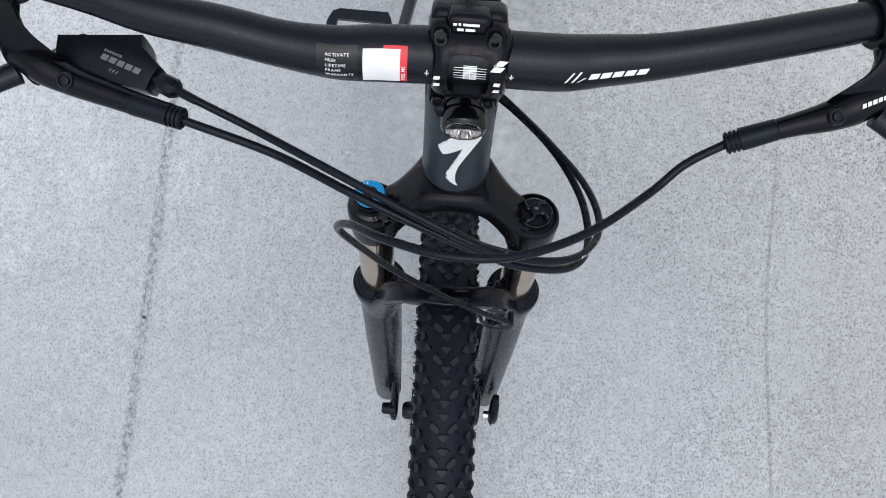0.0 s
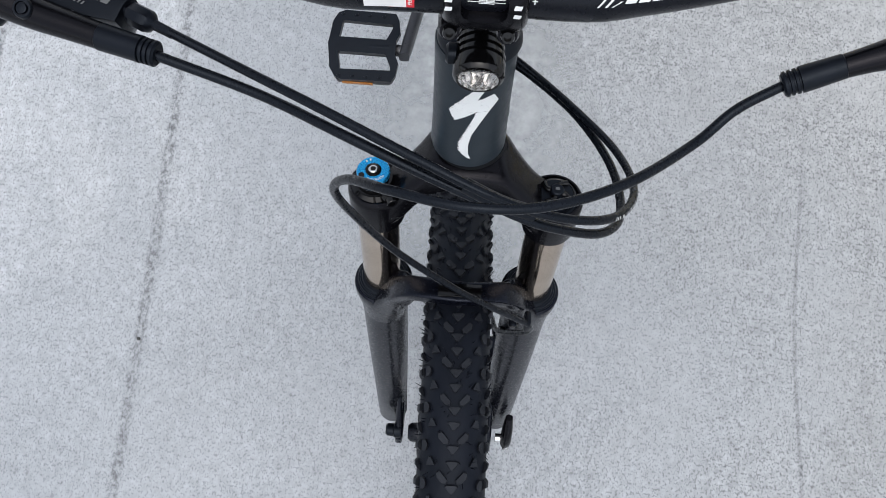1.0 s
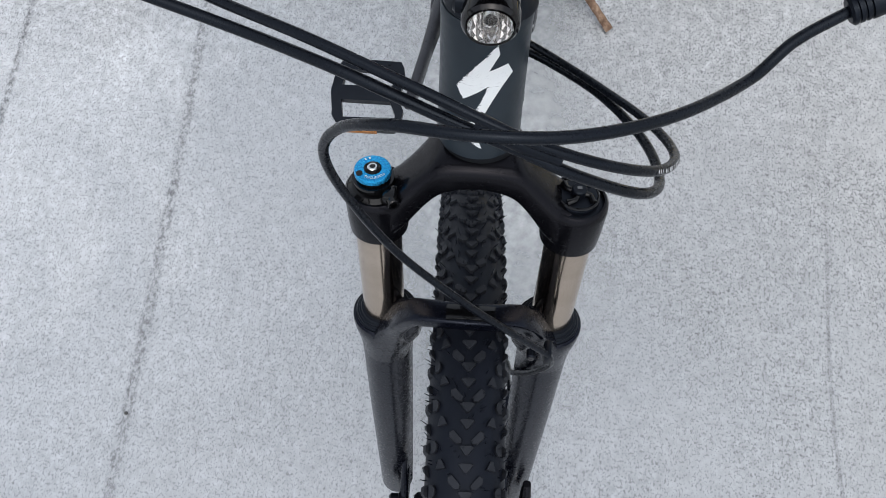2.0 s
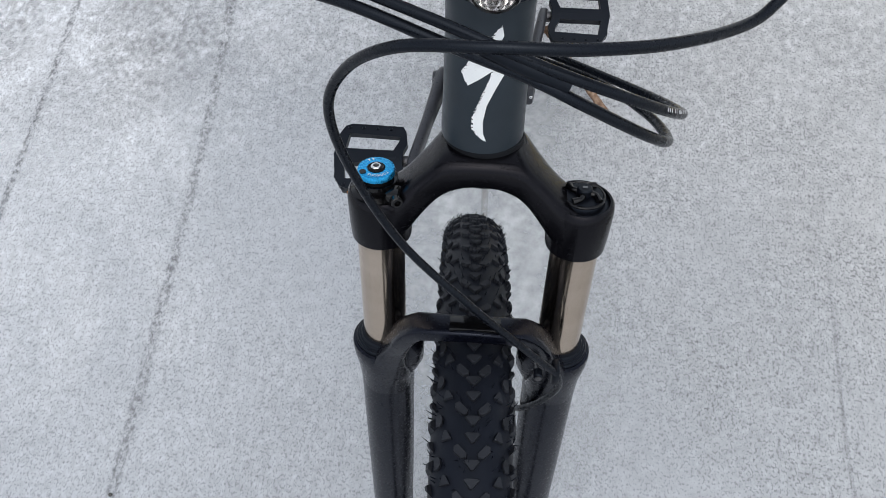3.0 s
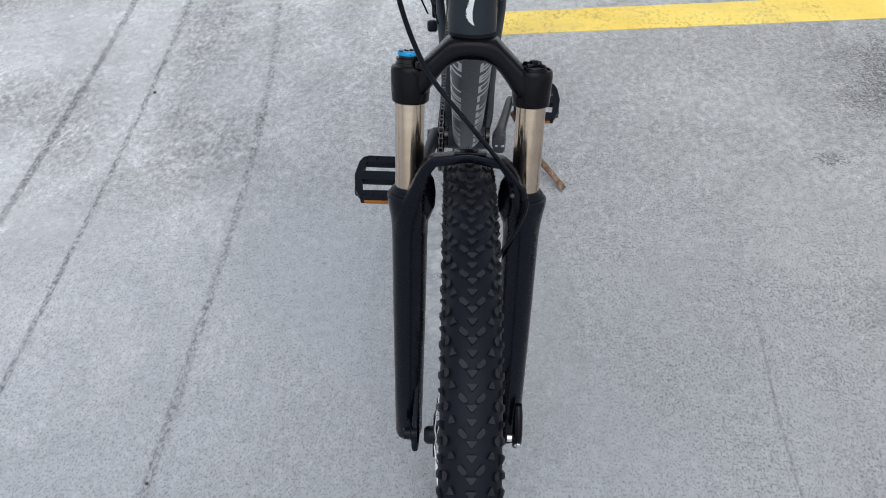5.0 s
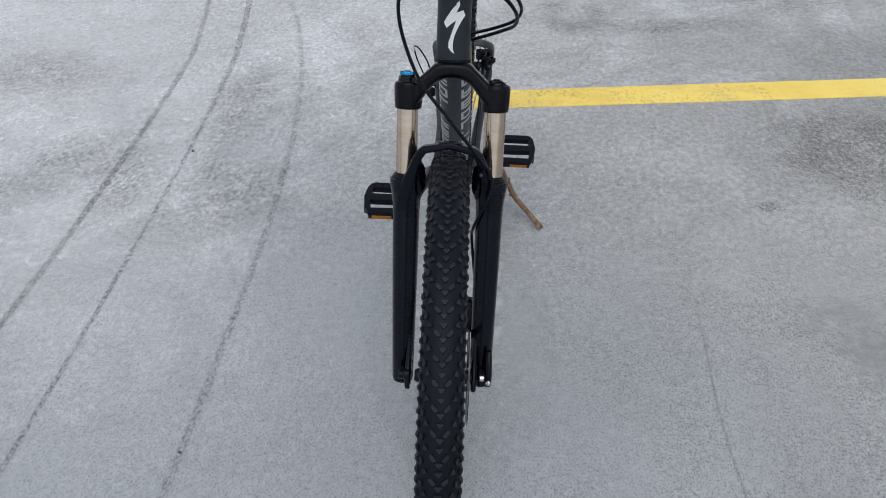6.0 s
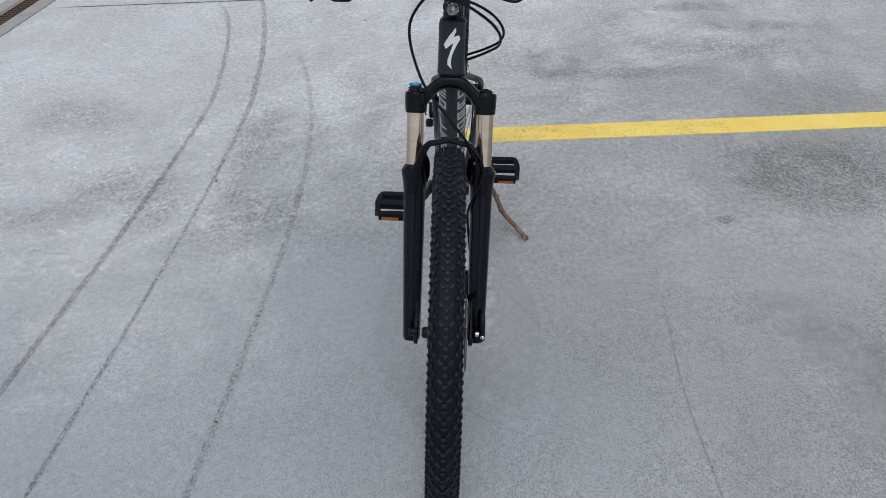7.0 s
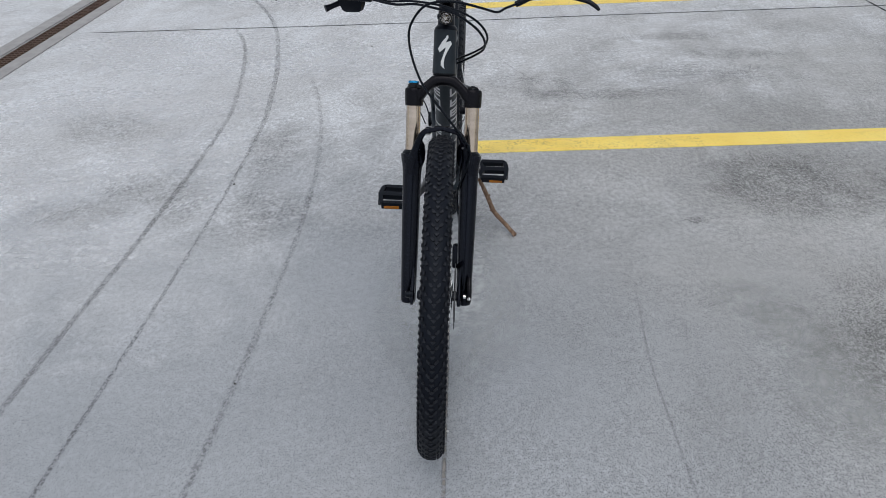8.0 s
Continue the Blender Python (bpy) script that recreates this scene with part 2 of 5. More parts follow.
GREY = plain("grey_decal", (0.55, 0.56, 0.57), 0.4, 0, 0.08, 60)
DIM = plain("dim_grey_print", (0.12, 0.125, 0.13), 0.4, 0, 0.08, 60)
RED = plain("red_sticker", (0.62, 0.02, 0.035), 0.4, 0, 0.08, 60)
PAPER = plain("white_sticker", (0.74, 0.74, 0.74), 0.45, 0, 0.06, 60)
AMBER = plain("amber_reflector", (0.40, 0.135, 0.006), 0.30, 0, 0.15, 200)
LENSGLASS = plain("clear_lens", (0.97, 0.97, 0.97), 0.02, 0, 0.02, 60, Transmission_Weight=1.0, IOR=1.45)
REFLECTOR = plain("lamp_reflector", (0.50, 0.485, 0.47), 0.16, 1.0, 0.1, 400)
LED = plain("yellow_led_chip", (0.75, 0.60, 0.12), 0.4, 0, 0.1, 300)
BARK = wood_material()


# ---- mesh helpers ----
def link_mesh(name, bm, mat, parent=None, label="", sharp=38):
    me = bpy.data.meshes.new(name)
    bm.normal_update()
    bm.to_mesh(me)
    bm.free()
    me.polygons.foreach_set("use_smooth", [True] * len(me.polygons))
    me.set_sharp_from_angle(angle=radians(sharp))
    me.materials.append(mat)
    ob = new(name, me)
    ob.parent = parent
    return tagged(ob, label)


def part(name, bm, mat, parent, label="", sharp=38):
    return link_mesh(name, bm, mat, parent, label, sharp)


def spline(points, n):
    """n points on a smooth curve through all of them, evenly spread."""
    p = np.array(points, float)
    if len(p) < 3:
        return [Vector(p[0] + (p[-1] - p[0]) * k / (n - 1)) for k in range(n)]
    q = np.vstack([2 * p[0] - p[1], p, 2 * p[-1] - p[-2]])
    out = []
    for i in range(len(p) - 1):
        a, b, c, d = q[i:i + 4]
        for t in np.linspace(0, 1, 25, endpoint=i == len(p) - 2):
            out.append(0.5 * (2 * b + (c - a) * t + (2 * a - 5 * b + 4 * c - d) * t * t + (3 * b - a - 3 * c + d) * t ** 3))
    out = np.array(out)
    dist = np.concatenate([[0], np.cumsum(np.linalg.norm(np.diff(out, axis=0), axis=1))])
    want = np.linspace(0, dist[-1], n)
    return [Vector([np.interp(w, dist, out[:, k]) for k in range(out.shape[1])]) for w in want]


def tube(bm, points, radii, n=24, seg=14, smooth=True, squash=None, cap=True):
    """A pipe along points. radii: one, or one for each point. squash: (x direction, factor) makes it oval."""
    if not hasattr(radii, "__len__"):
        radii = [radii] * len(points)
    if smooth:
        data = spline([(*p, r) for p, r in zip(points, radii)], n)
        pts, rad = [Vector(d[:3]) for d in data], [d[3] for d in data]
    else:
        pts, rad = [Vector(p) for p in points], list(radii)
    up, rings = None, []
    for i, p in enumerate(pts):
        t = (pts[min(i + 1, len(pts) - 1)] - pts[max(i - 1, 0)]).normalized()
        if up is None:
            up = t.orthogonal().normalized()
            if squash:
                up = Vector(squash[0])
        up = (up - up.dot(t) * t).normalized()
        side = t.cross(up)
        f = squash[1] if squash else 1.0
        rings.append([bm.verts.new(p + rad[i] * (f * math.cos(a) * up + math.sin(a) * side)) for a in np.linspace(0, 2 * math.pi, seg, endpoint=False)])
    for a, b in zip(rings, rings[1:]):
        for j in range(seg):
            bm.faces.new((a[j], a[(j + 1) % seg], b[(j + 1) % seg], b[j]))
    if cap:
        bm.faces.new(rings[0][::-1])
        bm.faces.new(rings[-1])
    return bm


def lathe(bm, origin, axis, profile, seg=28, closed=False):
    """Turns profile, a list of (distance along axis, radius), round the axis."""
    axis = Vector(axis).normalized()
    a = axis.orthogonal().normalized()
    b = axis.cross(a)
    rings = []
    for h, r in profile:
        c = Vector(origin) + axis * h
        rings.append([bm.verts.new(c + r * (math.cos(q) * a + math.sin(q) * b)) for q in np.linspace(0, 2 * math.pi, seg, endpoint=False)])
    pairs = list(zip(rings, rings[1:])) + ([(rings[-1], rings[0])] if closed else [])
    for u, v in pairs:
        for j in range(seg):
            bm.faces.new((u[j], u[(j + 1) % seg], v[(j + 1) % seg], v[j]))
    if not closed:
        bm.faces.new(rings[0][::-1])
        bm.faces.new(rings[-1])
    return bm


def box(bm, m, size, bevel=0.0, seg=2):
    """A box of that size at the pose m, its edges rounded."""
    made = bmesh.ops.create_cube(bm, size=1.0, matrix=m @ Matrix.Diagonal((*size, 1)))
    if bevel:
        edges = list({e for v in made["verts"] for e in v.link_edges})
        bmesh.ops.bevel(bm, geom=edges, offset=bevel, segments=seg, profile=0.5, affect="EDGES")
    return bm


def loft(bm, sections, seg=20, power=2.6):
    """Joins rounded sections. Each one: centre, two half-axes as vectors."""
    rings = []
    powers = power if hasattr(power, "__len__") else [power] * len(sections)
    for (c, u, v), power in zip(sections, powers):
        ring = []
        for q in np.linspace(0, 2 * math.pi, seg, endpoint=False):
            cu, su = math.cos(q), math.sin(q)
            cu = math.copysign(abs(cu) ** (2 / power), cu)
            su = math.copysign(abs(su) ** (2 / power), su)
            ring.append(bm.verts.new(Vector(c) + cu * Vector(u) + su * Vector(v)))
        rings.append(ring)
    for a, b in zip(rings, rings[1:]):
        for j in range(seg):
            bm.faces.new((a[j], a[(j + 1) % seg], b[(j + 1) % seg], b[j]))
    bm.faces.new(rings[0][::-1])
    bm.faces.new(rings[-1])
    bmesh.ops.recalc_face_normals(bm, faces=bm.faces[:])
    return bm


def axes(x, y, z, origin):
    """The pose with those three directions."""
    m = Matrix.Identity(4)
    for i, v in enumerate((x, y, z)):
        v = Vector(v).normalized()
        for j in range(3):
            m[j][i] = v[j]
    m.translation = Vector(origin)
    return m


def lettering(text, size, place, mat, parent, name="lettering", label="", spacing=1.0, align="CENTER"):
    """Words in the built-in font. place(u, v) gives the point on the surface for u to the right, v up from the middle of the line."""
    cu = bpy.data.curves.new(name, "FONT")
    cu.body, cu.size, cu.align_x, cu.align_y, cu.resolution_u = text, size, align, "CENTER", 2
    cu.space_character, cu.offset = spacing, size * 0.012
    tmp = new("tmp_letters", cu)
    bpy.context.view_layer.update()
    me = bpy.data.meshes.new_from_object(tmp.evaluated_get(bpy.context.evaluated_depsgraph_get()))
    bpy.data.objects.remove(tmp)
    bm = bmesh.new()
    bm.from_mesh(me)
    bpy.data.meshes.remove(me)
    for v in bm.verts:
        v.co = place(v.co.x, v.co.y)
    return part(name, bm, mat, parent, label)


def patch_on(bm, place, u0, u1, v0, v1, nu=6, nv=1, slant=0.0):
    """A thin rectangle laid on a curved surface."""
    grid = [[bm.verts.new(place(u0 + (u1 - u0) * i / nu + slant * (j / nv - 0.5), v0 + (v1 - v0) * j / nv)) for i in range(nu + 1)] for j in range(nv + 1)]
    for j in range(nv):
        for i in range(nu):
            bm.faces.new((grid[j][i], grid[j][i + 1], grid[j + 1][i + 1], grid[j + 1][i]))
    return bm


# ---- the ground ----
def ground_sheet():
    bm = bmesh.new()
    xs, ys = [-400, -2.97, -2.85, 400], [-400, -1.0, 9.2, 400]
    v = [[bm.verts.new((x, y, 0)) for x in xs] for y in ys]
    for j in range(3):
        for i in range(3):
            if not (i == 1 and j == 1):
                bm.faces.new((v[j][i], v[j][i + 1], v[j + 1][i + 1], v[j + 1][i]))
    # the trough of the drain
    low = [bm.verts.new((x, y, -0.12)) for x, y in ((-2.97, -1.0), (-2.85, -1.0), (-2.85, 9.2), (-2.97, 9.2))]
    rim = [v[1][1], v[1][2], v[2][2], v[2][1]]
    for i in range(4):
        bm.faces.new((rim[i], rim[(i + 1) % 4], low[(i + 1) % 4], low[i]))
    bm.faces.new(low)
    return tagged(link_mesh("ground", bm, CONCRETE), "pale grey speckled concrete paving with dark stains", "ground", kind="structure")


def strip(name, points, width, mat, label, z=0.0012, n=60, fades=(0.1, 0.1), category="marking"):
    """A flat trace on the ground along a smooth line, fading at its rims and ends."""
    pts = spline(points, n)
    bm = bmesh.new()
    layer = bm.verts.layers.float_color.new("edge")
    rows = []
    for i, p in enumerate(pts):
        t = (pts[min(i + 1, n - 1)] - pts[max(i - 1, 0)]).normalized()
        side = Vector((t.y, -t.x))
        u = i / (n - 1)
        end = min(1, u / max(fades[0], 1e-6), (1 - u) / max(fades[1], 1e-6))
        row = []
        for k, rim in ((-0.5, 0.0), (-0.22, 1.0), (0.22, 1.0), (0.5, 0.0)):
            q = bm.verts.new((p.x + side.x * k * width, p.y + side.y * k * width, z))
            f = rim * end
            q[layer] = (f, f, f, 1)
            row.append(q)
        rows.append(row)
    for a, b in zip(rows, rows[1:]):
        for k in range(3):
            bm.faces.new((a[k], a[k + 1], b[k + 1], b[k]))
    return tagged(link_mesh(name, bm, mat), label, category, kind="structure")


def stain(x, y, rx, ry, turn, mat, label, z):
    """A soft-rimmed blotch lying on the ground."""
    bm = bmesh.new()
    layer = bm.verts.layers.float_color.new("edge")
    rings, n, rnd = [], 36, random.Random(int(x * 100) + 7)
    wob = [rnd.uniform(0.8, 1.2) for _ in range(6)]
    for f, e in ((0.05, 1.0), (0.35, 1.0), (0.70, 0.5), (1.0, 0.0)):
        ring = []
        for i in range(n):
            a = 2 * math.pi * i / n
            k = f * (1 + 0.16 * sum(math.sin((m + 1) * a + wob[m] * 9) * wob[m] / (m + 1) for m in range(6)))
            p = Matrix.Rotation(radians(turn), 2) @ Vector((rx * k * math.cos(a), ry * k * math.sin(a)))
            v = bm.verts.new((x + p.x, y + p.y, z))
            v[layer] = (e, e, e, 1)
            ring.append(v)
        rings.append(ring)
    bm.faces.new(rings[0])
    for u, v in zip(rings, rings[1:]):
        for i in range(n):
            bm.faces.new((u[i], u[(i + 1) % n], v[(i + 1) % n], v[i]))
    return tagged(link_mesh("stain", bm, mat), label, "stain", "stains on the paving", kind="structure")


def painted_line(points, label):
    """A painted bay line: a thin slab with slightly ragged rims."""
    (x0, y0), (x1, y1), width = points
    rnd = random.Random(5)
    n = 160
    bm = bmesh.new()
    d = Vector((x1 - x0, y1 - y0)).normalized()
    side = Vector((-d.y, d.x))
    rows = []
    for i in range(n + 1):
        p = Vector((x0, y0)).lerp(Vector((x1, y1)), i / n)
        a, b = p + side * rnd.uniform(-0.0010, 0.0010), p + side * (width + rnd.uniform(-0.0010, 0.0010))
        rows.append([bm.verts.new((a.x, a.y, 0.0)), bm.verts.new((a.x, a.y, 0.0014)), bm.verts.new((b.x, b.y, 0.0014)), bm.verts.new((b.x, b.y, 0.0))])
    for u, v in zip(rows, rows[1:]):
        for k in range(3):
            bm.faces.new((u[k + 1], u[k], v[k], v[k + 1]))
    bmesh.ops.recalc_face_normals(bm, faces=bm.faces[:])
    return tagged(link_mesh("painted_line", bm, YELLOW, sharp=30), label, "road marking", "bay lines", kind="structure")


def drain():
    """A slot drain: pale edging, and a grating of short bars in the trough."""
    root = tagged(new("drain_channel"), "rusty brown slotted drain grating between pale concrete edging", "drain", kind="structure")
    root.location = (-2.91, -1.0, 0)
    for x in (0.115, -0.115):
        bm = bmesh.new()
        box(bm, pose(x, 5.1, 0.002), (0.10, 10.2, 0.012), 0.003)
        part("edging", bm, CURB, root, "pale concrete edging")
    bm = bmesh.new()
    for x in (-0.052, -0.018, 0.018, 0.052):
        box(bm, pose(x, 5.1, -0.008), (0.008, 10.2, 0.012))
    part("rail", bm, RUST, root)
    bm = bmesh.new()
    box(bm, pose(0, 0, 0), (0.112, 0.016, 0.010))
    bar = part("slat", bm, RUST, root)
    bar.location = (0, 0.02, -0.008)
    for i in range(1, 282):
        b = bar.copy()
        scene.collection.objects.link(b)
        b.location = (0, 0.02 + i * 0.036, -0.008)


ground_sheet()
painted_line(((-0.15, 1.464), (4.5, 1.830), 0.126), "worn yellow painted line on grey concrete")
painted_line(((-0.30, 3.665), (4.5, 4.05), 0.127), "worn yellow painted line on grey concrete")
strip("expansion_joint", [(-2.72, 3.235), (-0.6, 3.362), (1.2, 3.52), (6, 3.86)], 0.020, GROOVE, "thin dark straight joint between concrete slabs", n=40, fades=(0, 0))
strip("expansion_joint", [(2.62, 2.4), (2.46, 3.55), (2.30, 4.7)], 0.022, GROOVE, "thin dark straight joint between concrete slabs", n=20, fades=(0, 0))
strip("expansion_joint", [(0.055, -0.62), (0.030, -0.30), (-0.031, 0.638), (-0.055, 0.95), (-0.2, 3.38)], 0.012, SEALANT, "thin brownish sealed joint running under the bicycle", fades=(0.05, 0.02))
strip("hairline_crack", [(0.660, -0.7), (0.623, -0.295), (0.600, -0.07), (0.580, 0.16), (0.580, 0.46), (0.582, 0.58)], 0.0085, HAIRLINE, "thin dark straight line on the concrete", fades=(0.05, 0.15))
strip("hairline_crack", [(-0.02, 3.0), (0.115, 2.62), (0.23, 2.41), (0.45, 2.03)], 0.008, HAIRLINE, "faint dark scratch on the concrete", fades=(0.3, 0.4))
for off in (-0.0055, 0.0055):
    strip("joint_edge", [(0.055 + off, -0.62), (0.030 + off, -0.30), (-0.031 + off, 0.638), (-0.055 + off, 0.95), (-0.2 + off, 3.38)], 0.0038, HAIRLINE, "thin dark edge of the sealed joint", z=0.0016, fades=(0.05, 0.3))
strip("skid_mark", [(-1.22, -0.9), (-1.212, -0.15), (-1.208, 0.25), (-1.199, 0.55), (-1.196, 0.87), (-1.199, 1.19), (-1.205, 1.52), (-1.226, 1.87), (-1.268, 2.12), (-1.392, 2.66), (-1.527, 3.06), (-1.66, 3.30)], 0.030, BROADSKID, "broad curved dark tyre skid mark on concrete", fades=(0.05, 0.06))
# the narrow mark: a smear with two darker rims where the tyre turned
NARROW = [(-0.965, -1.0), (-0.965, -0.40), (-0.966, 0.0), (-0.967, 0.30), (-0.972, 0.60), (-0.980, 0.95), (-0.998, 1.38), (-1.022, 1.70), (-1.047, 1.93), (-1.195, 2.66), (-1.434, 3.42), (-1.825, 4.13), (-2.15, 4.6)]
strip("skid_mark", NARROW, 0.019, SKID, "narrow curved dark tyre skid mark on concrete", z=0.0016, fades=(0.05, 0.1))
for off in (-0.011, 0.011):
    strip("skid_edge", [(x + off, y) for x, y in NARROW[6:]], 0.0075, SKID, "thin dark rim of a tyre skid mark", z=0.0019, fades=(0.15, 0.1))
strip("skid_mark", [(-0.60, -1.0), (-0.592, -0.37), (-0.590, 0.03), (-0.594, 0.36), (-0.600, 0.62), (-0.611, 0.85), (-0.626, 1.04), (-0.662, 1.36), (-0.742, 1.79), (-0.866, 2.22), (-0.98, 2.5)], 0.027, FAINTSKID, "narrow curved dark tyre skid mark on concrete", fades=(0.05, 0.08))
drain()
for k, (x, y, rx, ry, turn) in enumerate([(1.35, 1.30, 0.90, 0.50, 10), (1.28, 2.40, 0.60, 0.20, 4), (1.35, 2.75, 0.55, 0.16, 0), (1.06, 3.04, 0.55, 0.14, 5), (1.45, 0.35, 0.50, 0.55, 0), (0.30, 2.28, 0.50, 0.35, -30),
                                          (0.85, 0.94, 0.07, 0.05, 0), (2.2, 2.0, 0.6, 0.4, 0)]):
    stain(x, y, rx, ry, turn, DARKSTAIN, "dark gritty patch on the concrete", 0.0006 + k * 0.00001)
# bleached patches; the broad far ones also paint the slab's sky sheen into colour
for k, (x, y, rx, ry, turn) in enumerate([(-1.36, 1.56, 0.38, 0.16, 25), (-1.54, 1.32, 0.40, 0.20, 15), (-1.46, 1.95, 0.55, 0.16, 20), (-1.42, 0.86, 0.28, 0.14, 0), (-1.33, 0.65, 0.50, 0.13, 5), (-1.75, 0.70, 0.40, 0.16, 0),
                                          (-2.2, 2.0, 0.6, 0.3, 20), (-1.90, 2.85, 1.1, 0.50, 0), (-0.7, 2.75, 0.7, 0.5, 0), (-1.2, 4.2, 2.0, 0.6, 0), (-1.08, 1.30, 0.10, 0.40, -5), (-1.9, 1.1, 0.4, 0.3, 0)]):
    stain(x, y, rx, ry, turn, BLEACHSHEEN, "pale bleached patch on the concrete, with painted sheen", 0.0004 + k * 0.00001)
# paler colour laid under the bicycle to lighten its shade on the ground
stain(-0.02, 0.62, 0.24, 0.60, 0, SHADELIFT, "pale patch painted on the concrete to lighten the shade under the bicycle", 0.0003)
for k, (x, y, rx, ry, turn) in enumerate([(0.92, 0.47, 0.16, 0.12, -30), (1.03, 0.30, 0.16, 0.14, -40), (1.06, 0.02, 0.20, 0.22, 0), (1.85, 1.02, 0.30, 0.20, 0)]):
    stain(x, y, rx, ry, turn, SKINPATCH, "smooth patch of whole cement skin", 0.0008 + k * 0.00001)
for k, (x, y, rx, ry, turn) in enumerate([(-1.38, 1.16, 0.24, 0.16, 30), (-1.50, 0.93, 0.26, 0.12, 10), (-1.16, 1.02, 0.16, 0.20, 0), (-1.80, 1.75, 0.35, 0.22, 0), (-0.90, 1.50, 0.16, 0.40, 0), (-0.76, 0.98, 0.22, 0.25, 0),
                                          (1.28, 1.25, 0.45, 0.28, 0), (0.70, 2.16, 0.45, 0.10, 5), (1.05, 2.52, 0.50, 0.12, 4), (1.25, 0.2, 0.25, 0.3, 0)]):
    stain(x, y, rx, ry, turn, TAN, "faint brownish grime on the concrete", 0.0010 + k * 0.00001)


def pebble(x, y, size, seed, mat, label):
    """A small lump of stone: a dented ball flattened on its underside."""
    rnd = random.Random(seed)
    bm = bmesh.new()
    bmesh.ops.create_icosphere(bm, subdivisions=2, radius=size)
    for v in bm.verts:
        v.co *= rnd.uniform(0.82, 1.12)
        v.co.z = max(v.co.z * 0.7, -size * 0.35)
    for v in bm.verts:
        v.co.z += size * 0.35
    ob = tagged(link_mesh("pebble", bm, mat, sharp=60), label, "pebble", "pebbles on the paving")
    ob.location = (x, y, 0)


STONE = plain("dark_pebble_stone", (0.07, 0.068, 0.066), 0.8, 0, 0.3, 90, 0.5, 500)
CHIP = plain("white_chip", (0.78, 0.78, 0.76), 0.6, 0, 0.1, 200, 0.3, 600)
pebble(-0.974, 1.179, 0.0050, 1, STONE, "small dark pebble lying on the concrete")
pebble(-0.591, 0.008, 0.0034, 2, STONE, "small dark pebble lying on the concrete")
pebble(-0.685, 2.912, 0.0050, 3, STONE, "small dark pebble lying on the concrete")
pebble(0.026, -0.141, 0.0034, 4, CHIP, "tiny white chip lying beside the front tyre")


# ---- the bicycle: its own axes are x to its left-hand side, y to the rear, z up ----
FOOT = Vector((0, -0.0329, 0.356))         # on the line of the fork legs, behind the axle
UP = Vector((0, 0.3827, 0.9239))           # up along the steering axis
FORE = Vector((0, -0.9239, 0.3827))        # square to it, to the front
X = Vector((1, 0, 0))
AXLE = Vector((0.0043, -0.0625, 0.3805))
REAR = Vector((0.0, 1.068, 0.3765))
BB = Vector((0, 0.635, 0.309))
BAR = Vector((0, 0.2140, 1.030))
STEER = -0.021                             # the steering axis lies so far behind the legs

bicycle = tagged(new("bicycle"), "black mountain bike propped up by a stick", "bicycle")
bicycle.matrix_world = pose(-0.0212, 0, 0, 0, 0, 2.2) @ pose(0, 0, 0, 0, 3.4, 0)


def fk(x, s, off=0.0):
    """A point by its place on the fork: across, along the legs, to the front."""
    return Vector((x, 0, 0)) + FOOT + s * UP + off * FORE


def P(name, mat, build, parent=None, label="", sharp=38):
    bm = bmesh.new()
    build(bm)
    return part(name, bm, mat, parent or bicycle, label, sharp)


def pipe(name, mat, points, radii, parent=None, label="", n=32, seg=14, squash=None):
    return P(name, mat, lambda bm: tube(bm, points, radii, n, seg, True, squash), parent, label)


# -- fork --
def crown(bm):
    half = [(0.0690, 0.478, 0.000, 0.0195, 0.0205), (0.0580, 0.4810, -0.001, 0.0205, 0.0205), (0.0480, 0.4905, -0.003, 0.0195, 0.0208),
            (0.0370, 0.5030, -0.008, 0.0170, 0.0225), (0.0260, 0.5135, -0.014, 0.0160, 0.0265), (0.0130, 0.5180, -0.0175, 0.0138, 0.0300), (0.0, 0.5190, -0.018, 0.0132, 0.0305)]
    rows = [(-x, s, o, h, d) for x, s, o, h, d in half] + [r for r in half[-2::-1]]
    data = spline(rows, 33)
    loft(bm, [(fk(r[0], r[1], r[2]), UP * r[3], FORE * r[4]) for r in data], 36, 3.4)
    for x in (-0.0680, 0.0680):
        lathe(bm, fk(x, 0), UP, [(0.4580, 0.0180), (0.4580, 0.0195), (0.4595, 0.0210), (0.472, 0.0219), (0.492, 0.0224), (0.4965, 0.0218), (0.4985, 0.0202), (0.4985, 0.0188), (0.4940, 0.0185)], 36)
    lathe(bm, fk(0, 0, STEER), UP, [(0.508, 0.0290), (0.5240, 0.0290), (0.5282, 0.0284), (0.5285, 0.026)], 40)


P("fork_crown", BLACK, crown)
P("headset_seal", GRIP, lambda bm: lathe(bm, fk(0, 0, STEER), UP, [(0.5270, 0.0245), (0.5276, 0.0262), (0.5290, 0.0266), (0.5325, 0.0266), (0.5345, 0.0262), (0.5350, 0.0245)], 40))

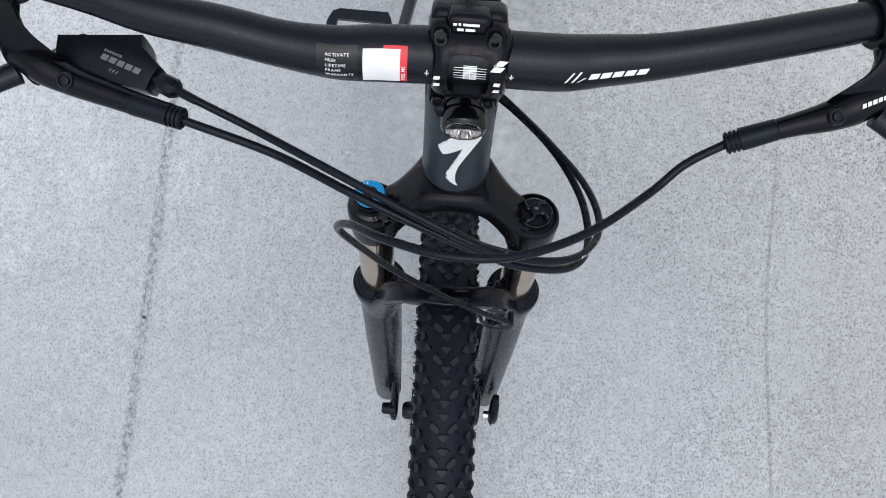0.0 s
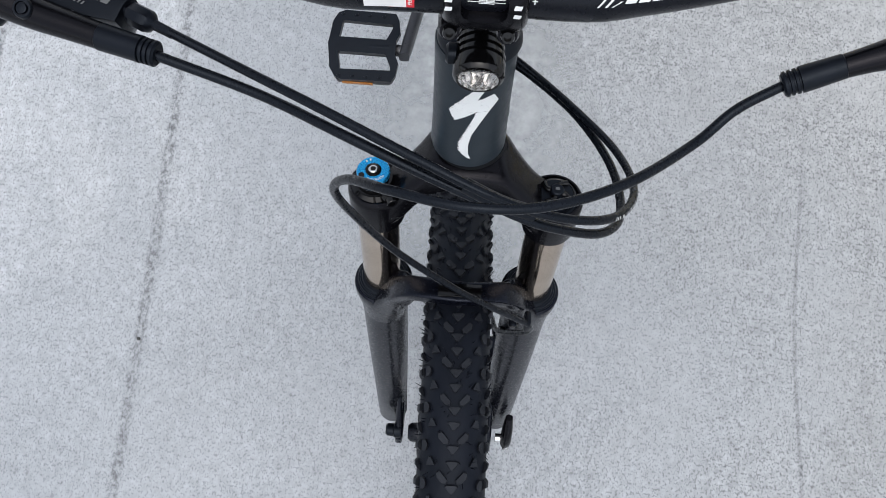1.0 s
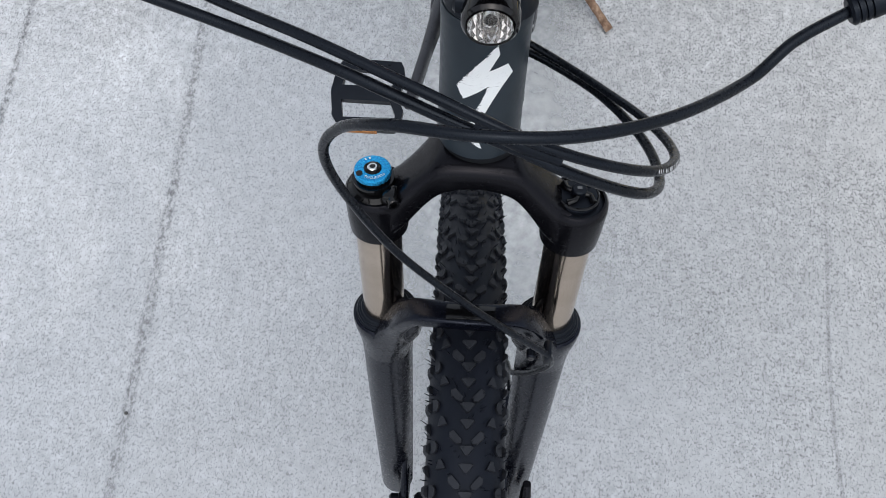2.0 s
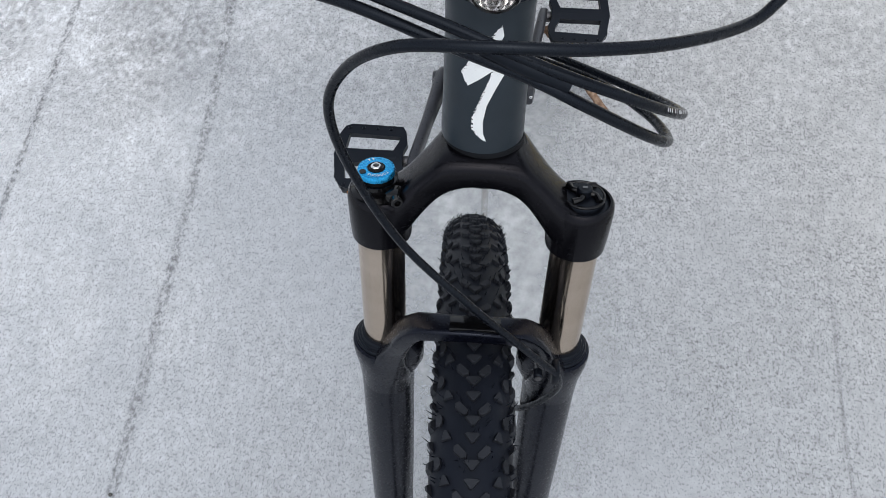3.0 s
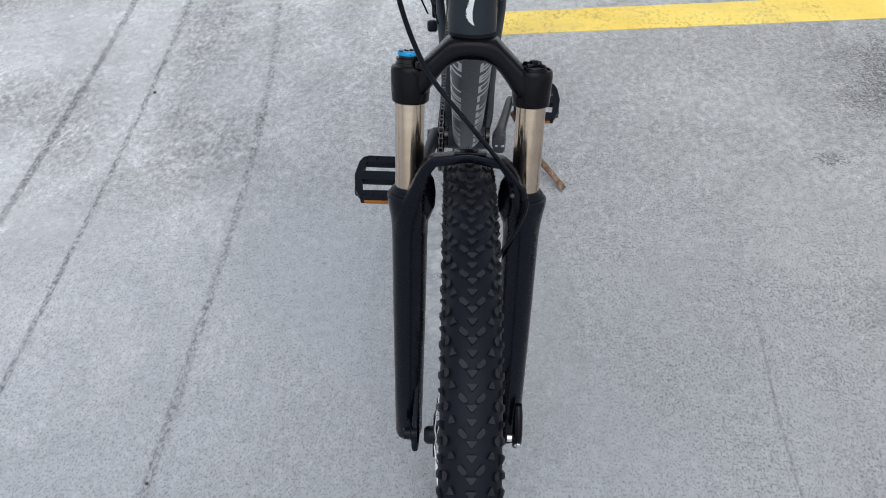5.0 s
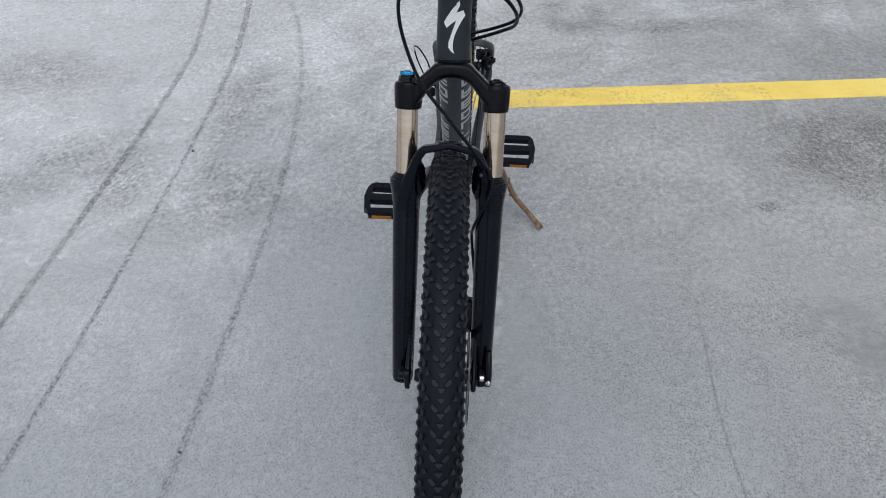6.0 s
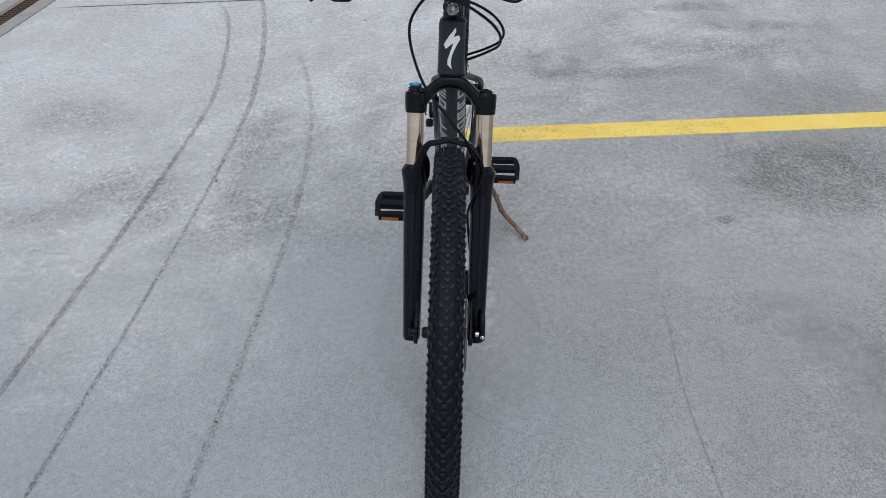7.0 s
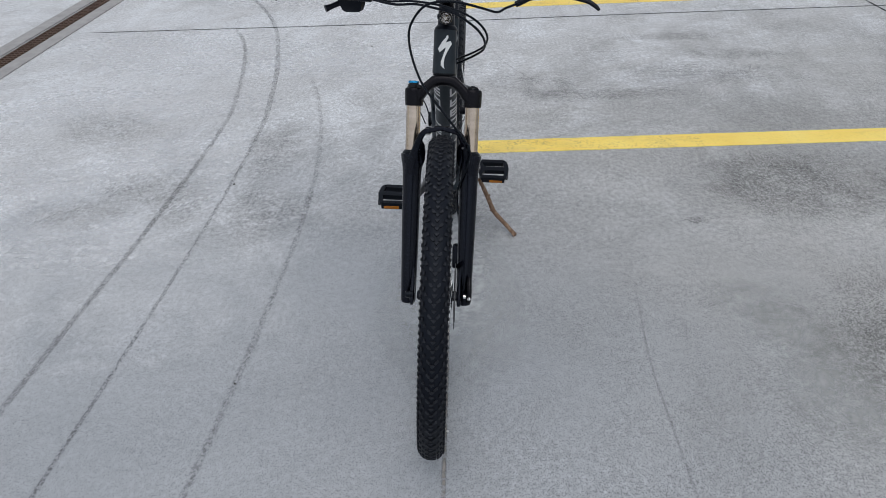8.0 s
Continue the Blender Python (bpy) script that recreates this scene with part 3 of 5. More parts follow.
for side in (-1, 1):
    x = 0.0680 * side
    P("stanchion", CHROME, lambda bm: lathe(bm, fk(x * 1.012, 0), UP, [(0.20, 0.0168), (0.30, 0.0168), (0.45, 0.0168), (0.462, 0.0168)], 48), label="polished bronze-chrome fork tube")
    leg = P("lower_leg", MAGNESIUM, lambda bm: lathe(bm, fk(x, 0), UP, [(-0.0180, 0.004), (-0.0180, 0.0135), (-0.0165, 0.0165), (-0.010, 0.0182), (0.06, 0.0192), (0.20, 0.0211), (0.285, 0.0217), (0.302, 0.0221), (0.316, 0.0232), (0.328, 0.0252),
                                                              (0.336, 0.0266), (0.3435, 0.0272), (0.3465, 0.0268), (0.3475, 0.0245), (0.345, 0.0200)], 40))
    P("wiper_seal", PLASTIC, lambda bm: lathe(bm, fk(x, 0), UP, [(0.338, 0.0235), (0.3490, 0.0243), (0.3502, 0.0232), (0.3514, 0.0232), (0.3520, 0.0218), (0.3532, 0.0216), (0.3538, 0.0202), (0.3555, 0.0194), (0.3562, 0.0170), (0.35, 0.0166)], 36), leg)

    def dropout(bm):
        # the lug that takes the wheel, a flat plate in front of the leg's foot
        xi = side * 0.0565
        loft(bm, [(fk(xi, 0.030, 0.006), X * 0.0058, UP * 0.030), (fk(xi, 0.012, 0.018), X * 0.0056, UP * 0.022), (fk(xi, 0.003, 0.030), X * 0.0052, UP * 0.0175),
                  (fk(xi, -0.001, 0.042), X * 0.005, UP * 0.0130), (fk(xi, -0.003, 0.047), X * 0.004, UP * 0.007)], 20, 3.2)
        tube(bm, [fk(xi, 0.075, 0.012), fk(xi, 0.03, 0.026), fk(xi, 0.004, 0.041), fk(xi, -0.008, 0.044)], [0.003, 0.005, 0.0055, 0.004], 16, 10)
    P("dropout", MAGNESIUM, dropout, leg)

    def lobe(bm):
        # the casting swells towards the wheel below the brace
        rows = [(0.0560, 0.306, 0.004), (0.0540, 0.318, 0.0110), (0.0520, 0.334, 0.0146), (0.0514, 0.352, 0.0148), (0.0510, 0.368, 0.0122), (0.0510, 0.380, 0.0060)]
        loft(bm, [(fk(side * a, q, 0.0030 + (q - 0.306) * 0.16), X * w, FORE * (w * 0.95)) for a, q, w in rows], 24, 2.2)
    P("boss", MAGNESIUM, lobe, leg, sharp=70)


def brace(bm):
    # across, along, to the front, half height, half depth, squareness; it starts inside the leg and flows out of it
    half = [(0.0680, 0.282, 0.0000, 0.0205, 0.0203, 2.0), (0.0680, 0.303, 0.0004, 0.0214, 0.0220, 2.1), (0.0662, 0.324, 0.0040, 0.0205, 0.0218, 2.6), (0.0632, 0.341, 0.0108, 0.0145, 0.0180, 3.6), (0.0580, 0.3600, 0.0190, 0.0092, 0.0142, 5.0), (0.0515, 0.3800, 0.0275, 0.0075, 0.0122, 6.0), (0.0450, 0.3935, 0.0328, 0.0067, 0.0108, 6.4),
            (0.0350, 0.4030, 0.0372, 0.0060, 0.0100, 6.0), (0.0200, 0.4082, 0.0415, 0.0054, 0.0094, 6.0), (0.0, 0.4098, 0.0435, 0.0052, 0.0094, 6.0)]
    rows = [(-a, *r) for a, *r in half] + half[-2::-1]
    data = spline(rows, 61)
    sec = []
    for i, r in enumerate(data):
        a, b = data[max(i - 1, 0)], data[min(i + 1, 60)]
        t = Vector((b[0] - a[0], b[1] - a[1])).normalized()
        normal = -t.y * X + t.x * UP
        sec.append((fk(*r[:3]), normal * r[3], FORE * r[4]))
    loft(bm, sec, 40, [max(2.0, r[5]) for r in data])


br = P("fork_brace", MAGNESIUM, brace)


# a flush black plate stands in for the dark inside the brace's slot
def brace_slot_dark(bm):
    box(bm, axes(X, FORE, UP, fk(0.002, 0.4139, 0.0428)), (0.036, 0.0125, 0.0030), 0.0006)


P("badge", GLOSS, brace_slot_dark, br, "gloss black plate painted in for the dark of a slot")


def knob_parts():
    c = fk(-0.0700, 0.4980)
    base = P("lockout_knob", BLUE, lambda bm: lathe(bm, c, UP, [(0.0118, 0.0100), (0.0118, 0.0120), (0.0124, 0.0126), (0.0150, 0.0127), (0.0163, 0.0121), (0.0166, 0.0108), (0.0166, 0.0062), (0.0158, 0.0060), (0.0158, 0.0030)], 40), label="blue anodised lockout knob")
    P("collar", GLOSS, lambda bm: lathe(bm, c, UP, [(-0.006, 0.0175), (0.0, 0.0185), (0.002, 0.0150), (0.0042, 0.0150), (0.0046, 0.0134), (0.0066, 0.0134), (0.0070, 0.0142), (0.0092, 0.0142), (0.0096, 0.0112), (0.0119, 0.0112), (0.0119, 0.009)], 36), base)
    P("screw_ring", GLOSS, lambda bm: lathe(bm, c, UP, [(0.0150, 0.0058), (0.0170, 0.0058), (0.0172, 0.0052), (0.0164, 0.0044), (0.0160, 0.0030)], 28), base)
    P("screw", STEEL, lambda bm: lathe(bm, c, UP, [(0.0158, 0.0036), (0.0178, 0.0036), (0.0184, 0.0030), (0.0184, 0.0020), (0.0172, 0.0018)], 24), base)
    P("socket", GLOSS, lambda bm: lathe(bm, c, UP, [(0.0164, 0.0021), (0.0176, 0.0021)], 6), base)

    def stop(bm):
        # the cable stop beside the knob
        m = axes(X, FORE, UP, c + X * 0.0125 + FORE * 0.012 + UP * 0.004)
        box(bm, m, (0.010, 0.012, 0.009), 0.002)
        lathe(bm, c + X * 0.0135 + FORE * 0.015 + UP * 0.004, X * 0.4 + FORE * 0.9, [(0, 0.0040), (0.006, 0.0042), (0.0068, 0.0036), (0.0068, 0.0022), (0.004, 0.0020)], 18)
        lathe(bm, c - X * 0.0082 + FORE * 0.0056 + UP * 0.0156, UP, [(0, 0.0022), (0.0016, 0.0022)], 14)
    P("cable_stop", GLOSS, stop, base)
    top = c + UP * 0.0169

    def ring_word(u, v):
        a = u / 0.0094
        r = 0.0094 + v
        return top + r * (math.sin(a) * X * 1.0 + math.cos(a) * FORE * 1.0) * 1.0
    lettering("LOCKOUT", 0.0030, lambda u, v: ring_word(-u + 0.0025, -v), WHITE, base, spacing=1.05)
    # the ring of small marks on the other half
    P("mark", WHITE, lambda bm: [patch_on(bm, lambda u, v: ring_word(u, v), u0, u0 + 0.0011, -0.0009, 0.0009, 1) for u0 in np.linspace(-0.027, -0.024, 2)], base)


knob_parts()


def cap_parts():
    c = fk(0.0685, 0.4945)
    base = P("preload_cap", PLASTIC, lambda bm: lathe(bm, c, UP, [(-0.004, 0.0185), (0.0010, 0.0185), (0.0020, 0.0172), (0.0020, 0.0148), (0.0060, 0.0142), (0.0075, 0.0128), (0.0080, 0.0060)], 40), label="black ribbed plastic fork cap")

    def fins(bm):
        for k in range(4):
            a = k * math.pi / 2 + 0.35
            d = math.cos(a) * X + math.sin(a) * FORE
            e = math.cos(a + 0.35) * X + math.sin(a + 0.35) * FORE
            tube(bm, [c + d * 0.004 + UP * 0.0095, c + d * 0.008 + UP * 0.0093, c + e * 0.0125 + UP * 0.0082], [0.0024, 0.0020, 0.0026], 10, 10)
        ring = [c + 0.0136 * (math.cos(t) * X + math.sin(t) * FORE) + UP * 0.0066 for t in np.linspace(0, 2 * math.pi, 33)]
        tube(bm, ring, 0.0012, smooth=False, seg=8, cap=False)
    P("fin", GLOSS, fins, base)
    P("hub_button", PLASTIC, lambda bm: lathe(bm, c, UP, [(0.008, 0.0054), (0.0126, 0.0052), (0.0134, 0.0044)], 24), base)
    P("mark", DIM, lambda bm: patch_on(bm, lambda u, v: c + UP * 0.0137 + u * X + v * FORE, -0.0016, 0.0016, -0.0012, 0.0012, 2, 1), base)


cap_parts()


# -- head tube and stem --
HEAD_X = -0.0015
HT_PROFILE = [(0.5342, 0.0268), (0.537, 0.0272), (0.543, 0.0271), (0.560, 0.0267), (0.590, 0.0264), (0.612, 0.0264), (0.626, 0.0266), (0.6315, 0.0267)]


def head_tube(bm):
    lathe(bm, fk(HEAD_X, 0, STEER), UP, [(0.5338, 0.0245)] + HT_PROFILE + [(0.6330, 0.0261), (0.6330, 0.023)], 56)


ht = P("head_tube", FRAME, head_tube, label="dark slate satin head tube")


def on_head(u, s, lift=0.0004):
    r = float(np.interp(s, [p[0] for p in HT_PROFILE], [p[1] for p in HT_PROFILE])) + lift
    a = math.asin(max(-1, min(1, (u - HEAD_X) / r)))
    return fk(HEAD_X + r * math.sin(a), s, STEER + r * math.cos(a))


def head_badge(bm):
    """A white bolt-like shape with brush-ragged rims, as thin rows on the tube."""
    outline = [(24, 0), (28, 24), (9, 62), (44, 49), (54, 74), (36, 102), (16, 142), (-1, 182), (-8, 222), (-7, 252), (0, 272), (-18, 260), (-31, 242), (-31, 217), (-24, 192), (-11, 157), (2, 124), (6, 102), (-40, 140), (-54, 112), (-46, 97), (-16, 52)]
    poly = [(x * 0.00030 - 0.0014 + y * 0.0000090, 0.6215 - y * 0.000285) for x, y in outline]
    rnd = random.Random(3)
    rows = 110

    def cuts(s):
        hits = []
        for (xa, sa), (xb, sb) in zip(poly, poly[1:] + poly[:1]):
            if (sa - s) * (sb - s) < 0:
                hits.append(xa + (xb - xa) * (s - sa) / (sb - sa))
        return sorted(hits)
    lo, hi = poly[10][1], poly[0][1]
    step = (hi - lo) / rows
    levels = sorted({lo + i * step for i in range(rows + 1)} | {q for _, q in poly} | {q for q, _ in HT_PROFILE if lo < q < hi})
    rag = 0.0
    for i, (a, b) in enumerate(zip(levels, levels[1:])):
        if b - a < 2e-6:
            continue
        ca, cb = cuts(a + 1e-7), cuts(b - 1e-7)
        rag = rnd.choice((0, 0, 0.0002, 0.0009, -0.0004))
        for k in range(0, min(len(ca), len(cb)) - 1, 2):
            l0, l1, r0, r1 = ca[k] + rag, cb[k] + rag, ca[k + 1], cb[k + 1]
            if r0 - l0 < 1e-5 and r1 - l1 < 1e-5:
                continue
            n = 5
            va = [bm.verts.new(on_head(l0 + (r0 - l0) * j / n, a)) for j in range(n + 1)]
            vb = [bm.verts.new(on_head(l1 + (r1 - l1) * j / n, b)) for j in range(n + 1)]
            for j in range(n):
                bm.faces.new((va[j], va[j + 1], vb[j + 1], vb[j]))


P("badge", WHITE, head_badge, ht, "white bolt-shaped decal")
P("headset_cap", PLASTIC, lambda bm: lathe(bm, fk(0, 0, STEER), UP, [(0.632, 0.0250), (0.6340, 0.0270), (0.6380, 0.0262), (0.6440, 0.0205), (0.668, 0.0185), (0.668, 0.015)], 40))


def stem(bm):
    lathe(bm, fk(0, 0, STEER), UP, [(0.664, 0.0165), (0.665, 0.0192), (0.704, 0.0195), (0.7075, 0.0180), (0.709, 0.0150)], 36)
    lo, hi = fk(0, 0.687, STEER + 0.004), BAR - FORE * 0.012
    d = (hi - lo).normalized()
    v = X.cross(d)
    loft(bm, [(lo, X * 0.0185, v * 0.0180), (lo.lerp(hi, 0.3), X * 0.0165, v * 0.0165), (lo.lerp(hi, 0.6), X * 0.0185, v * 0.0175), (lo.lerp(hi, 0.85), X * 0.0200, v * 0.0215), (hi, X * 0.0212, v * 0.0230)], 28, 3.6)


# the faceplate leans back a little: its own outward and upward directions
FP_OUT = math.cos(radians(18)) * FORE + math.sin(radians(18)) * UP
FP_UP = -math.sin(radians(18)) * FORE + math.cos(radians(18)) * UP
MIDX = -0.0024


def stem_ear(bm):
    # the clamp's upper half, with a tongue that laps over the faceplate
    box(bm, axes(X, FP_UP, FP_OUT, BAR + X * MIDX + FP_UP * 0.0235 - FP_OUT * 0.004), (0.0425, 0.013, 0.018), 0.0045, 3)
    box(bm, axes(X, FP_UP, FP_OUT, BAR + X * MIDX + FP_UP * 0.0240 + FP_OUT * 0.003), (0.0250, 0.0130, 0.0165), 0.0040, 3)


st = P("stem", BLACK, stem)
P("clamp_ear", BLACK, stem_ear, st)
P("top_cap", BLACK, lambda bm: lathe(bm, fk(0, 0, STEER), UP, [(0.7085, 0.0165), (0.7125, 0.0168), (0.7140, 0.0150), (0.7140, 0.0045), (0.7125, 0.0043)], 32), st)


def arc_on_bar(x, ang, r):
    """A point round the bar: ang 0 looks to the front, 90 up along the steering axis."""
    a = radians(ang)
    return BAR + X * x + r * (math.cos(a) * FORE + math.sin(a) * UP)


def faceplate(bm):
    """A shell round the bar's front with a round-cornered window and four bolt bosses."""
    na, nc, r0 = 50, 34, 0.0164
    mid, half_a, half_x = 16.0, 35.0, 0.0115

    def edge(a):
        return 0.0208 + 0.0016 * min(1, max(0, (a - 45) / 25)) + 0.0008 * min(1, max(0, (-a - 20) / 30))

    def outer(x, a):
        n = abs(x) / edge(a)
        m = min(1.0, max(0.0, (abs(a - mid) - 70) / 45))
        return 0.0233 - 0.0050 * n ** 10 - 0.0035 * m ** 2

    def inside(x, a):
        return (abs(x + 0.0008) / half_x) ** 4 + (abs(a - mid) / half_a) ** 4

    grid = []
    for i in range(na + 1):
        a = -95 + 195 * i / na
        row = []
        for k in range(nc + 1):
            x = edge(a) * (2 * k / nc - 1)
            f = inside(x, a)
            aa, xx = a, x
            if 0.45 < f < 2.1:       # draw the nearest ring onto the window's rim
                q = f ** -0.25
                aa, xx = mid + (a - mid) * q, (x + 0.0008) * q - 0.0008
            row.append((xx, aa, f))
        grid.append(row)
    top = [[bm.verts.new(arc_on_bar(x, a, outer(x, a) - (0.0010 if 0.45 < f < 2.1 else 0.0))) for x, a, f in row] for row in grid]
    low = [[bm.verts.new(arc_on_bar(x, a, r0)) for x, a, f in row] for row in grid]
    solid = set()
    for i in range(na):
        for k in range(nc):
            if min(grid[i + p][k + q][2] for p in (0, 1) for q in (0, 1)) > 0.45:
                if not all(0.45 < grid[i + p][k + q][2] < 2.1 for p in (0, 1) for q in (0, 1)) or min(grid[i + p][k + q][2] for p in (0, 1) for q in (0, 1)) > 0.9:
                    solid.add((i, k))
    for i, k in solid:
        bm.faces.new((top[i][k], top[i][k + 1], top[i + 1][k + 1], top[i + 1][k]))
        for di, dk, a, c in ((-1, 0, (i, k), (i, k + 1)), (1, 0, (i + 1, k), (i + 1, k + 1)), (0, -1, (i, k), (i + 1, k)), (0, 1, (i, k + 1), (i + 1, k + 1))):
            if (i + di, k + dk) not in solid:
                bm.faces.new((top[a[0]][a[1]], top[c[0]][c[1]], low[c[0]][c[1]], low[a[0]][a[1]]))
    for x in (-0.0172, 0.0122):
        lathe(bm, BAR + X * x + FP_UP * 0.0190 - FP_OUT * 0.004, FP_OUT, [(0, 0.0078), (0.0120, 0.0074), (0.0150, 0.0066), (0.0160, 0.0056), (0.0160, 0.0044), (0.0135, 0.0043)], 28)
        lathe(bm, BAR + X * x - FP_UP * 0.0225 - FP_OUT * 0.006, FP_OUT, [(0, 0.0068), (0.0140, 0.0062), (0.0170, 0.0050), (0.0170, 0.0040), (0.0150, 0.0039)], 24)
    for v in [v for v in bm.verts if not v.link_faces]:
        bm.verts.remove(v)
    bmesh.ops.recalc_face_normals(bm, faces=bm.faces[:])


fp = P("faceplate", BLACK, faceplate, st)


def fp_place(x, v):
    return arc_on_bar(x, 16 + math.degrees(v / 0.0168), 0.0168)


def fp_scale(bm):
    for k in range(5):
        v = -0.0034 + k * 0.0016
        patch_on(bm, fp_place, -0.0092, 0.0092, v, v + 0.0004, 6)
    for k in range(12):
        v = -0.0042 + k * 0.00075
        patch_on(bm, fp_place, -0.0038, 0.0038, v, v + 0.0005, 2)
    patch_on(bm, lambda u, v: fp_place(u, v) + FORE * 0.0001, -0.0003, 0.0003, -0.0036, 0.0034, 1, 3)
    for u, first in ((-0.0182, 15), (0.0152, 11)):
        for k in range(2):
            patch_on(bm, lambda a, q: arc_on_bar(a, first - 12 * k + math.degrees(q / 0.0236), 0.0228 if u < 0 else 0.0235), u - 0.0018, u + 0.0018, -0.0012, 0.0012, 2, 2, 0.0006)
    patch_on(bm, lambda a, q: arc_on_bar(a, 38 + math.degrees(q / 0.0236), 0.0234), 0.0118, 0.0178, -0.0034, -0.0004, 4, 2, 0.0024)
    patch_on(bm, lambda a, q: arc_on_bar(a, 38 + math.degrees(q / 0.0236), 0.0232), 0.0140, 0.0190, 0.0000, 0.0030, 4, 2, 0.0030)


P("mark", WHITE, fp_scale, fp, "white printed gauge marks")
for x in (-0.0172, 0.0122):
    P("bolt", GLOSS, lambda bm: lathe(bm, BAR + X * x + FP_UP * 0.0190 + FP_OUT * 0.0090, FP_OUT, [(0, 0.0042), (0.0072, 0.0042), (0.0086, 0.0036), (0.0086, 0.0022), (0.0062, 0.0020)], 22), fp)
    P("bolt", GLOSS, lambda bm: lathe(bm, BAR + X * x - FP_UP * 0.0225 + FP_OUT * 0.0090, FP_OUT, [(0, 0.0037), (0.0040, 0.0037), (0.0050, 0.0031), (0.0050, 0.0020), (0.0032, 0.0018)], 22), fp)


def bar_print(u, v):
    return BAR + FP_OUT * 0.0116 + FP_UP * 0.0235 + (u - 0.0040) * X + v * FP_UP


P("torque_print", WHITE, lambda bm: [patch_on(bm, bar_print, a, a + w, v, v + 0.0016, 1) for a, w, v in ((-0.0070, 0.0020, 0.0014), (-0.0042, 0.0014, 0.0014), (-0.0018, 0.0090, 0.0014), (-0.0048, 0.0036, -0.0016), (-0.0002, 0.0052, -0.0016))], st, "tiny white unreadable print")

# -- handlebar --
BAR_ALL = [(-0.372, 0.2607, 1.061, 0.0111), (-0.300, 0.2440, 1.059, 0.0111), (-0.215, 0.2272, 1.055, 0.0111), (-0.180, 0.2190, 1.052, 0.0117), (-0.140, 0.2144, 1.047, 0.0126), (-0.105, 0.2102, 1.040, 0.0131), (-0.075, 0.2103, 1.032, 0.0151), (-0.050, 0.2126, 1.030, 0.0162), (0.0, 0.2140, 1.030, 0.0163), (0.050, 0.2142, 1.030, 0.0163), (0.075, 0.2166, 1.032, 0.0149), (0.105, 0.2184, 1.040, 0.0129), (0.140, 0.2240, 1.047, 0.0118), (0.180, 0.2327, 1.052, 0.0114), (0.215, 0.2412, 1.055, 0.0111), (0.300, 0.2650, 1.059, 0.0111), (0.372, 0.2860, 1.061, 0.0111)]
hb = pipe("handlebar", ALLOY, [p[:3] for p in BAR_ALL], [p[3] for p in BAR_ALL], n=90, seg=28)


def bar_at(x):
    xs = [p[0] for p in BAR_ALL]
    return Vector((x, *(float(np.interp(x, xs, [p[k] for p in BAR_ALL])) for k in (1, 2)))), float(np.interp(x, xs, [p[3] for p in BAR_ALL]))


def on_bar(x, arc, lift=0.0004):
    """arc: metres round the bar from straight up, to the rear positive."""
    c, r = bar_at(x)
    a = arc / r
    return c + (r + lift) * Vector((0, math.sin(a), math.cos(a)))


def bar_sticker():
    mid, low = -0.0475, -0.0126
    P("sticker", RED, lambda bm: patch_on(bm, lambda u, v: on_bar(u, v + low, 0.0003), mid - 0.001, mid + 0.0125, -0.0110, 0.0115, 5, 8), hb, "red sticker with a white square")
    P("sticker", PAPER, lambda bm: patch_on(bm, lambda u, v: on_bar(u, v + low, 0.0006), mid - 0.0122, mid + 0.0085, -0.0105, 0.0095, 6, 8), hb, "white square label")
    P("sticker", FILM, lambda bm: patch_on(bm, lambda u, v: on_bar(u, v + low, 0.0002), -0.0850, -0.0625, -0.0125, 0.0115, 6, 8), hb, "clear glossy label with small white words")
    for k, word in enumerate(("ACTIVATE", "FREE", "LIFETIME", "FRAME", "WARRANTY")):
        lettering(word, 0.0024, lambda u, v: on_bar(-0.0802 + u, low + 0.0062 - k * 0.0029 + v, 0.0009), WHITE, hb, spacing=1.25, align="LEFT")
    lettering("PEEL ME", 0.0026, lambda u, v: on_bar(mid + 0.0104 - v, low - 0.0040 + u, 0.0009), WHITE, hb)


bar_sticker()


def bar_brand(bm):
    # a mark of three slanted strokes and a row of five blocks
    for k in range(5):
        u = 0.0668 + k * 0.0064
        patch_on(bm, lambda a, b: on_bar(a, b - 0.0138 + (a - 0.067) * 0.06, 0.0005), u, u + 0.0053, -0.0017, 0.0017, 2, 2, 0.0012)
    for u, w, lo, hi in ((0.0552, 0.0012, -0.0030, 0.0030), (0.0590, 0.0014, -0.0030, 0.0034), (0.0622, 0.0010, -0.0030, 0.0)):
        patch_on(bm, lambda a, b: on_bar(a, b - 0.0142, 0.0005), u, u + w, lo, hi, 1, 2, 0.0042)
    for u in (-0.0240, 0.0232):
        patch_on(bm, lambda a, b: on_bar(a, b - 0.0155, 0.0005), u - 0.0003, u + 0.0003, -0.0018, 0.0018, 1, 1)
        patch_on(bm, lambda a, b: on_bar(a, b - 0.0155, 0.0007), u - 0.0013, u + 0.0013, -0.0003, 0.0003, 1, 1)


tagged(P("print", WHITE, bar_brand, hb, "white printed mark"), kind="stuff")
for side in (-1, 1):
    def grip(bm):
        pts = [bar_at(side * x)[0] for x in (0.262, 0.30, 0.34, 0.374)]
        tube(bm, pts, [0.0160, 0.0152, 0.0152, 0.0165], 12, 18)
        for q in np.linspace(0.27, 0.365, 14):
            c = bar_at(side * q)[0]
            d = (bar_at(side * (q + 0.01))[0] - c).normalized()
            lathe(bm, c - d * 0.0014, d, [(0, 0.0152), (0.0006, 0.0166), (0.0022, 0.0166), (0.0028, 0.0152)], 18)
    P("grip", GRIP, grip)


